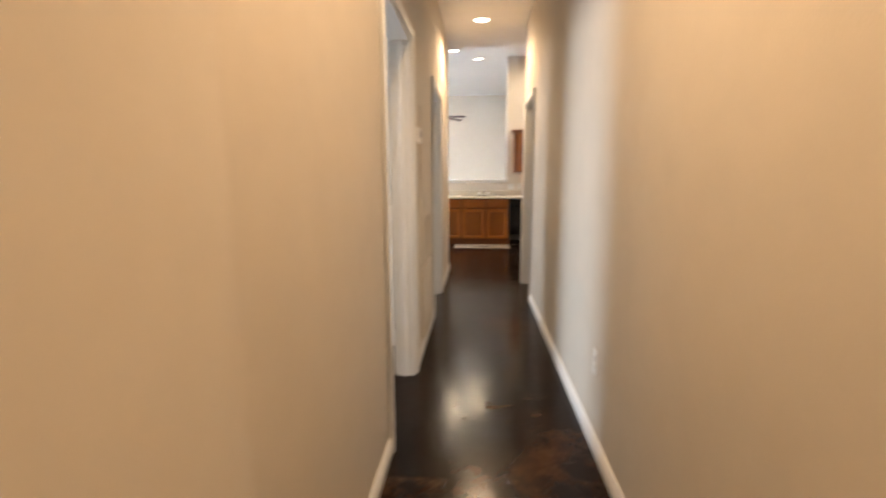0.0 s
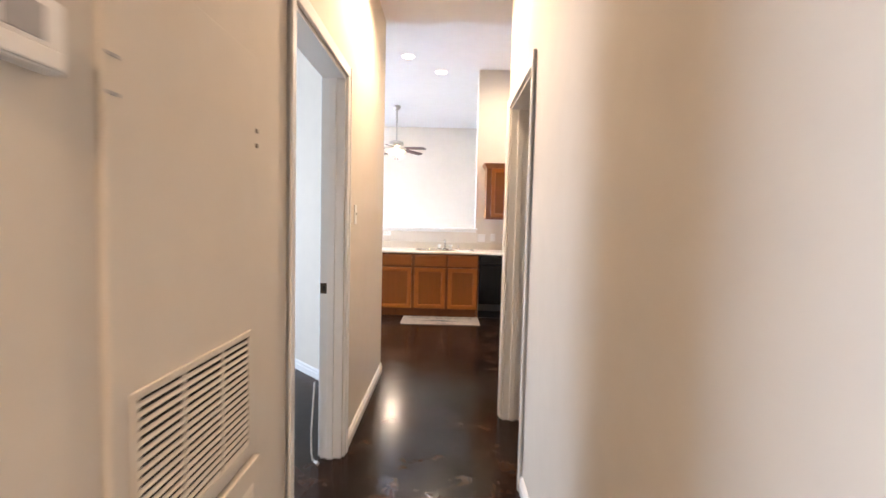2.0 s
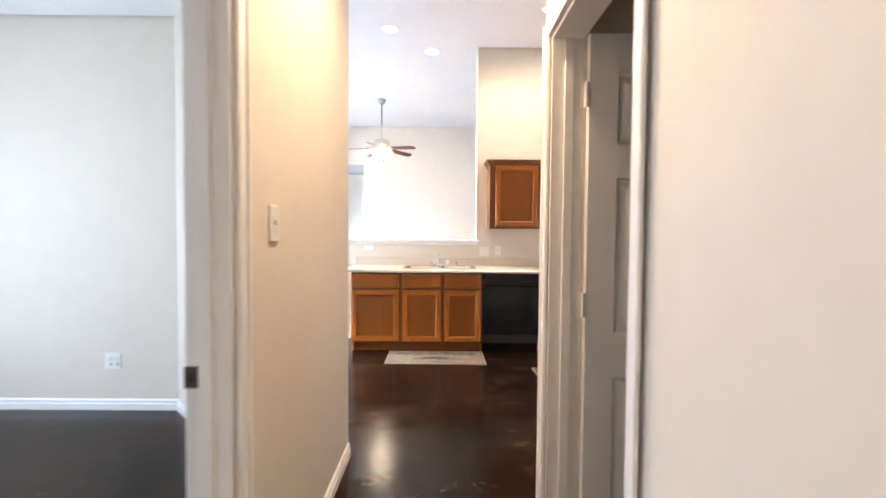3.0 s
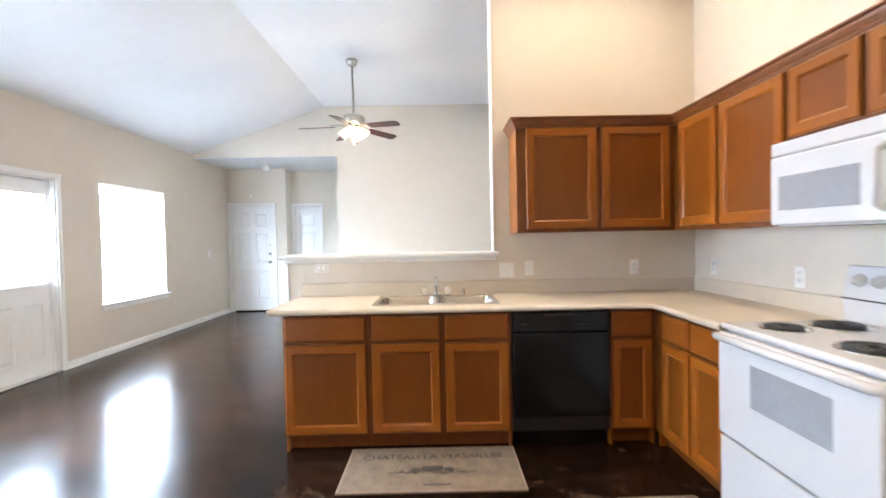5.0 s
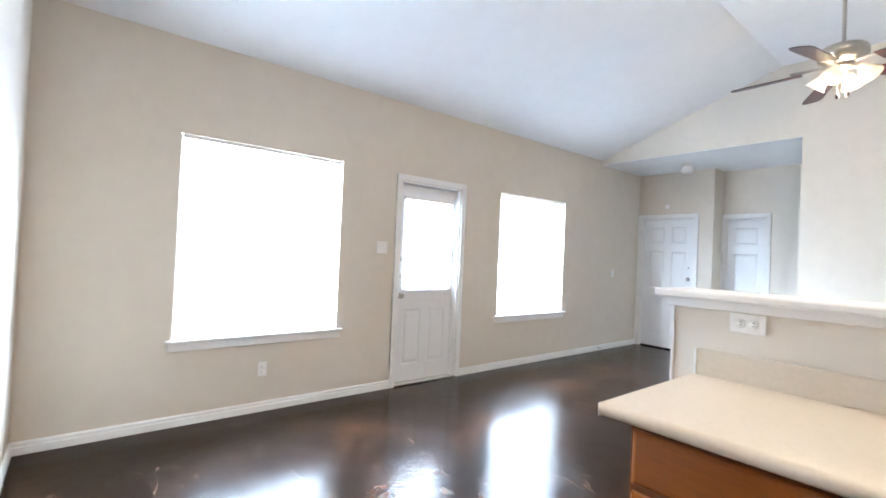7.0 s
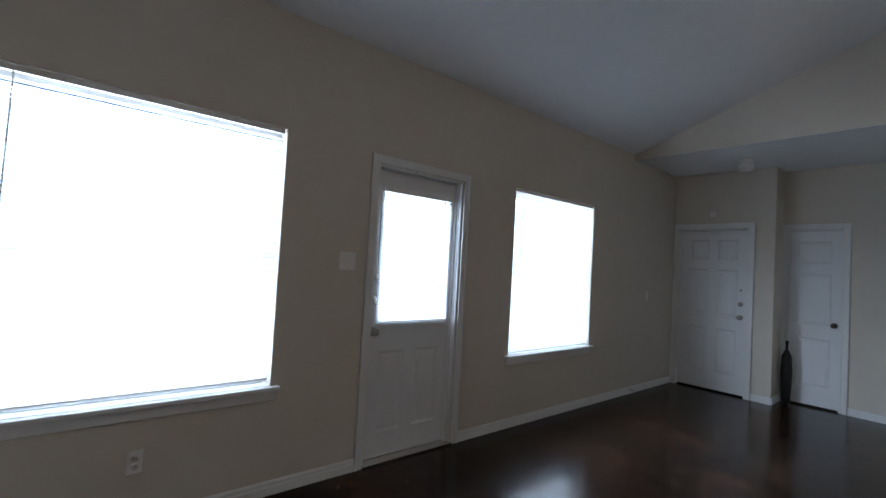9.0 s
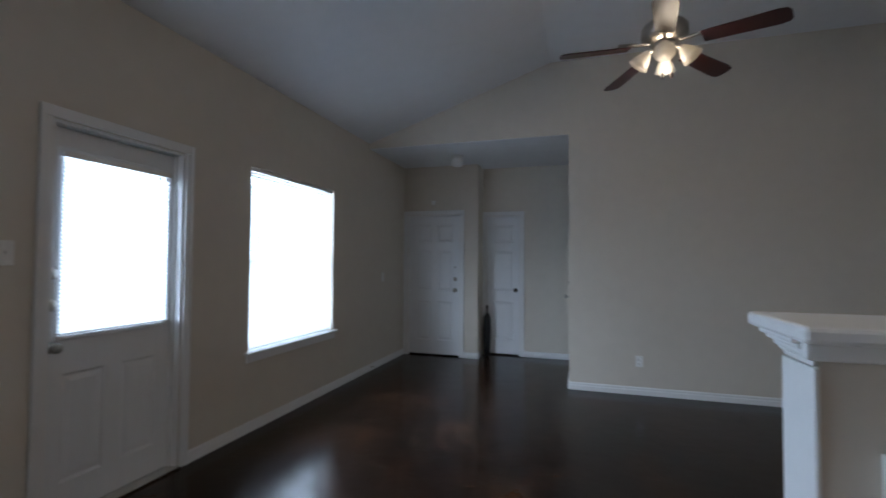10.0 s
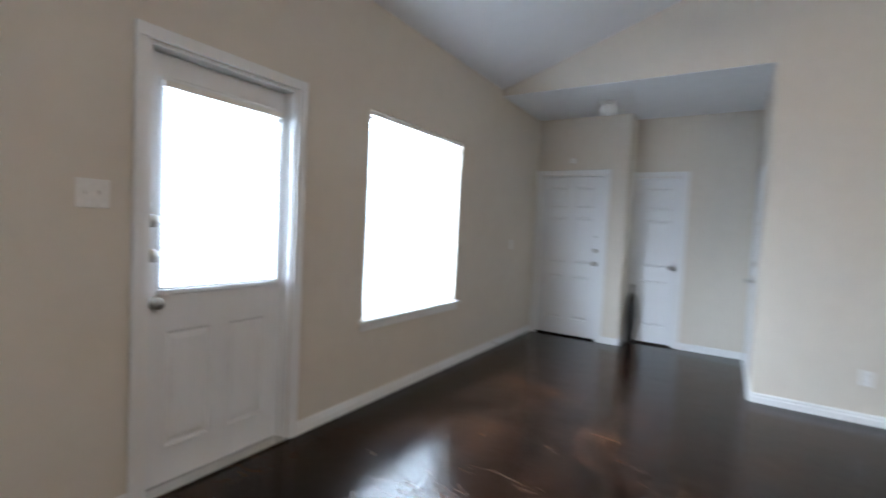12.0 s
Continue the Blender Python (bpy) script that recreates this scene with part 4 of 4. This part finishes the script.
ap = thing("access_panel", pose(HX0, 1.19, 0.625, 0, 0, 90), "beige painted closet panel with a louvred return grille", "panel", kind="structure")
bx("board", M_WALL, ap, 0.0, 0.56, -0.014, 0.0, 0.0, 1.105, 0.003)
grille(ap, 0.045, 0.505, 0.035, 0.362, (0.197, 0.353), 17)
for z in (0.865, 0.905):
    bx("hinge", M_BRONZE, ap, 0.545, 0.557, -0.017, -0.013, z - 0.006, z + 0.006, 0.001, "small dark latch")
for z in (0.855, 0.915):
    bx("latch", M_GREY, ap, 0.004, 0.030, -0.017, -0.013, z - 0.003, z + 0.003, 0.001, "small dull metal latch")
lp = thing("lower_panel", pose(HX0, 1.19, 0.10, 0, 0, 90), "beige painted lower closet panel with louvres and a worn edge", "panel", kind="structure")
bx("board", M_WALL, lp, 0.0, 0.56, -0.022, 0.0, 0.0, 0.512, 0.004)
for i in range(16):
    z = 0.10 + i * 0.0225
    bm = bmesh.new()
    v = [bm.verts.new(p) for x in (0.05, 0.51) for p in ((x, -0.0218, z), (x, -0.0262, z + 0.002), (x, -0.0218, z + 0.0165))]
    for f in ((0, 1, 2), (5, 4, 3), (0, 3, 4, 1), (1, 4, 5, 2), (2, 5, 3, 0)):
        bm.faces.new([v[k] for k in f])
    part("louvre", finish(bm), M_WALL, lp)
th = thing("thermostat", pose(HX0, 1.045, 1.52, 0, 0, 90), "white wall thermostat with a grey screen", "thermostat")
bx("body", M_PLASTIC, th, -0.062, 0.062, -0.028, 0.0, -0.048, 0.048, 0.006)
bx("screen", M_GREY, th, -0.030, 0.028, -0.0295, -0.027, -0.012, 0.032, 0.001)
bx("flap", M_PLASTIC, th, -0.055, 0.055, -0.031, -0.027, -0.044, -0.018, 0.003)

cb_ = thing("cable", pose(HX0 - 0.150, 2.835, 0), "thin white cable hanging loose beside the door jamb", "cable")
tube("cord", M_PLASTIC, cb_, [(0.004, 0.020, 0.42), (0.0, 0.010, 0.30), (-0.006, 0.004, 0.16), (-0.004, 0.0, 0.05), (0.004, -0.006, 0.008), (0.03, -0.03, 0.006)], 0.0045)
tube("plug", M_PLASTIC, cb_, [(0.03, -0.03, 0.008), (0.046, -0.046, 0.008)], 0.007, "small white connector")

for i, (x, y, z, p) in enumerate(CANS):
    c = thing("recessed_light", pose(x, y, z), "white recessed ceiling light, lit", "ceiling light", "recessed lights")
    turned("trim_ring", M_TRIM, c, [(0.098, -0.001), (0.096, -0.008), (0.080, -0.010), (0.078, -0.004)], 32)
    turned("lens", M_CAN, c, [(0.078, -0.004), (0.0005, -0.005)], 32, label="glowing lens")

# ---- ceiling fan ----
FX, FY = -0.267, 9.43
fan = thing("ceiling_fan", pose(FX, FY, 0), "nickel ceiling fan with five cherry blades and lit glass shades", "ceiling fan")
turned("canopy", M_NICKEL, fan, [(0.070, FLAT - 0.001), (0.068, FLAT - 0.03), (0.045, FLAT - 0.07), (0.016, FLAT - 0.085)])
turned("downrod", M_NICKEL, fan, [(0.012, FLAT - 0.08), (0.012, 2.89)])
turned("motor", M_NICKEL, fan, [(0.015, 2.915), (0.05, 2.90), (0.125, 2.88), (0.140, 2.86), (0.140, 2.81), (0.115, 2.79), (0.09, 2.77), (0.001, 2.766)], 36)
turned("light_fitter", M_NICKEL, fan, [(0.062, 2.77), (0.065, 2.735), (0.045, 2.755), (0.012, 2.695), (0.001, 2.69)])
for k in range(5):
    a = 261 + 72 * k
    ir = bmesh.new()
    box(ir, 0.09, 0.25, -0.014, 0.014, 2.754, 2.768)
    box(ir, 0.20, 0.29, -0.030, 0.030, 2.756, 2.762)
    i1 = part("blade_iron", finish(ir, 0.003), M_NICKEL, fan, "nickel blade bracket")
    i1.matrix_local = pose(0, 0, 0, 0, 0, a)
    bm = bmesh.new()
    out = [(0.22, -0.055), (0.60, -0.068), (0.645, -0.058), (0.66, -0.03), (0.66, 0.03), (0.645, 0.058), (0.60, 0.068), (0.22, 0.055)]
    lo, hi = [bm.verts.new((x, y, 0)) for x, y in out], [bm.verts.new((x, y, 0.006)) for x, y in out]
    bm.faces.new(lo), bm.faces.new(hi)
    for i in range(8):
        j = (i + 1) % 8
        bm.faces.new((lo[i], lo[j], hi[j], hi[i]))
    b = part("blade", finish(bm), M_BLADE, fan, "dark cherry wood blade")
    b.matrix_local = pose(0, 0, 2.748, 0, 0, a) @ pose(0, 0, 0, -12, 3.5, 0)
for k in range(4):
    a = 80 + 90 * k
    arm = tube("lamp_arm", M_NICKEL, fan, [(0.04, 0, 2.735), (0.085, 0, 2.730), (0.10, 0, 2.715)], 0.012)
    arm.matrix_local = pose(0, 0, 0, 0, 0, a)
    sh = turned("glass_shade", M_OPAL, fan, [(0.022, 0.0), (0.030, -0.02), (0.048, -0.055), (0.055, -0.085), (0.066, -0.105)], 24, label="frosted bell glass shade")
    sh.matrix_local = pose(0, 0, 0, 0, 0, a) @ pose(0.095, 0, 2.725, 0, -38, 0)
    bu = turned("bulb", M_BULB, fan, [(0.012, -0.012), (0.014, -0.03), (0.028, -0.055), (0.026, -0.075), (0.0005, -0.085)], 16, label="lit bulb")
    bu.matrix_local = sh.matrix_local.copy()
for x in (-0.02, 0.035):
    tube("pull_chain", M_NICKEL, fan, [(x, -0.03, 2.71), (x, -0.03, 2.56)], 0.0016)
    turned("pull_knob", M_BLADE, fan, [(0.004, 2.565), (0.010, 2.55), (0.010, 2.53), (0.002, 2.52)], 12, x, -0.03)
lamp("fan_light", 'POINT', Matrix.Translation((FX, FY, 2.58)), 38, WARM, r=0.10)

# ---- entry ----
jl = thing("porch_ceiling_light", pose(-2.33, 11.95, NICHEZ), "white jar-shaped ceiling light in the entry, off", "ceiling light")
turned("base", M_PLASTIC, jl, [(0.075, -0.001), (0.075, -0.02), (0.055, -0.035)])
turned("globe", M_PLASTIC, jl, [(0.055, -0.035), (0.075, -0.06), (0.078, -0.11), (0.060, -0.135), (0.001, -0.14)])
br = thing("umbrella", pose(-2.085, 12.75, 0), "dark narrow folded umbrella leaning in the corner", "umbrella")
turned("cover", M_BLACKM, br, [(0.02, 0.002), (0.045, 0.05), (0.06, 0.35), (0.05, 0.55), (0.02, 0.62)], 14)
turned("handle", M_BLACKM, br, [(0.012, 0.62), (0.014, 0.70), (0.02, 0.72), (0.001, 0.735)], 12)
dc = thing("door_chime", pose(-2.83, 12.50, 2.22), "small white sensor above the front door", "sensor")
bx("case", M_PLASTIC, dc, -0.03, 0.03, -0.02, 0.0, -0.03, 0.03, 0.004)

# small stop that keeps the front door off the wall
for m in (pose(WX + 0.014, 11.40, 0.05, 0, 0, 90),):
    ds_ = thing("door_stop", m, "small white spring door stop on the baseboard", "door stop")
    turned("rod", M_NICKEL, ds_, [(0.010, 0.0), (0.010, -0.004), (0.005, -0.006), (0.005, -0.060)], 12, 0, 0, 'Y')
    turned("tip", M_PLASTIC, ds_, [(0.008, -0.060), (0.008, -0.072), (0.001, -0.074)], 12, 0, 0, 'Y', "white rubber tip")
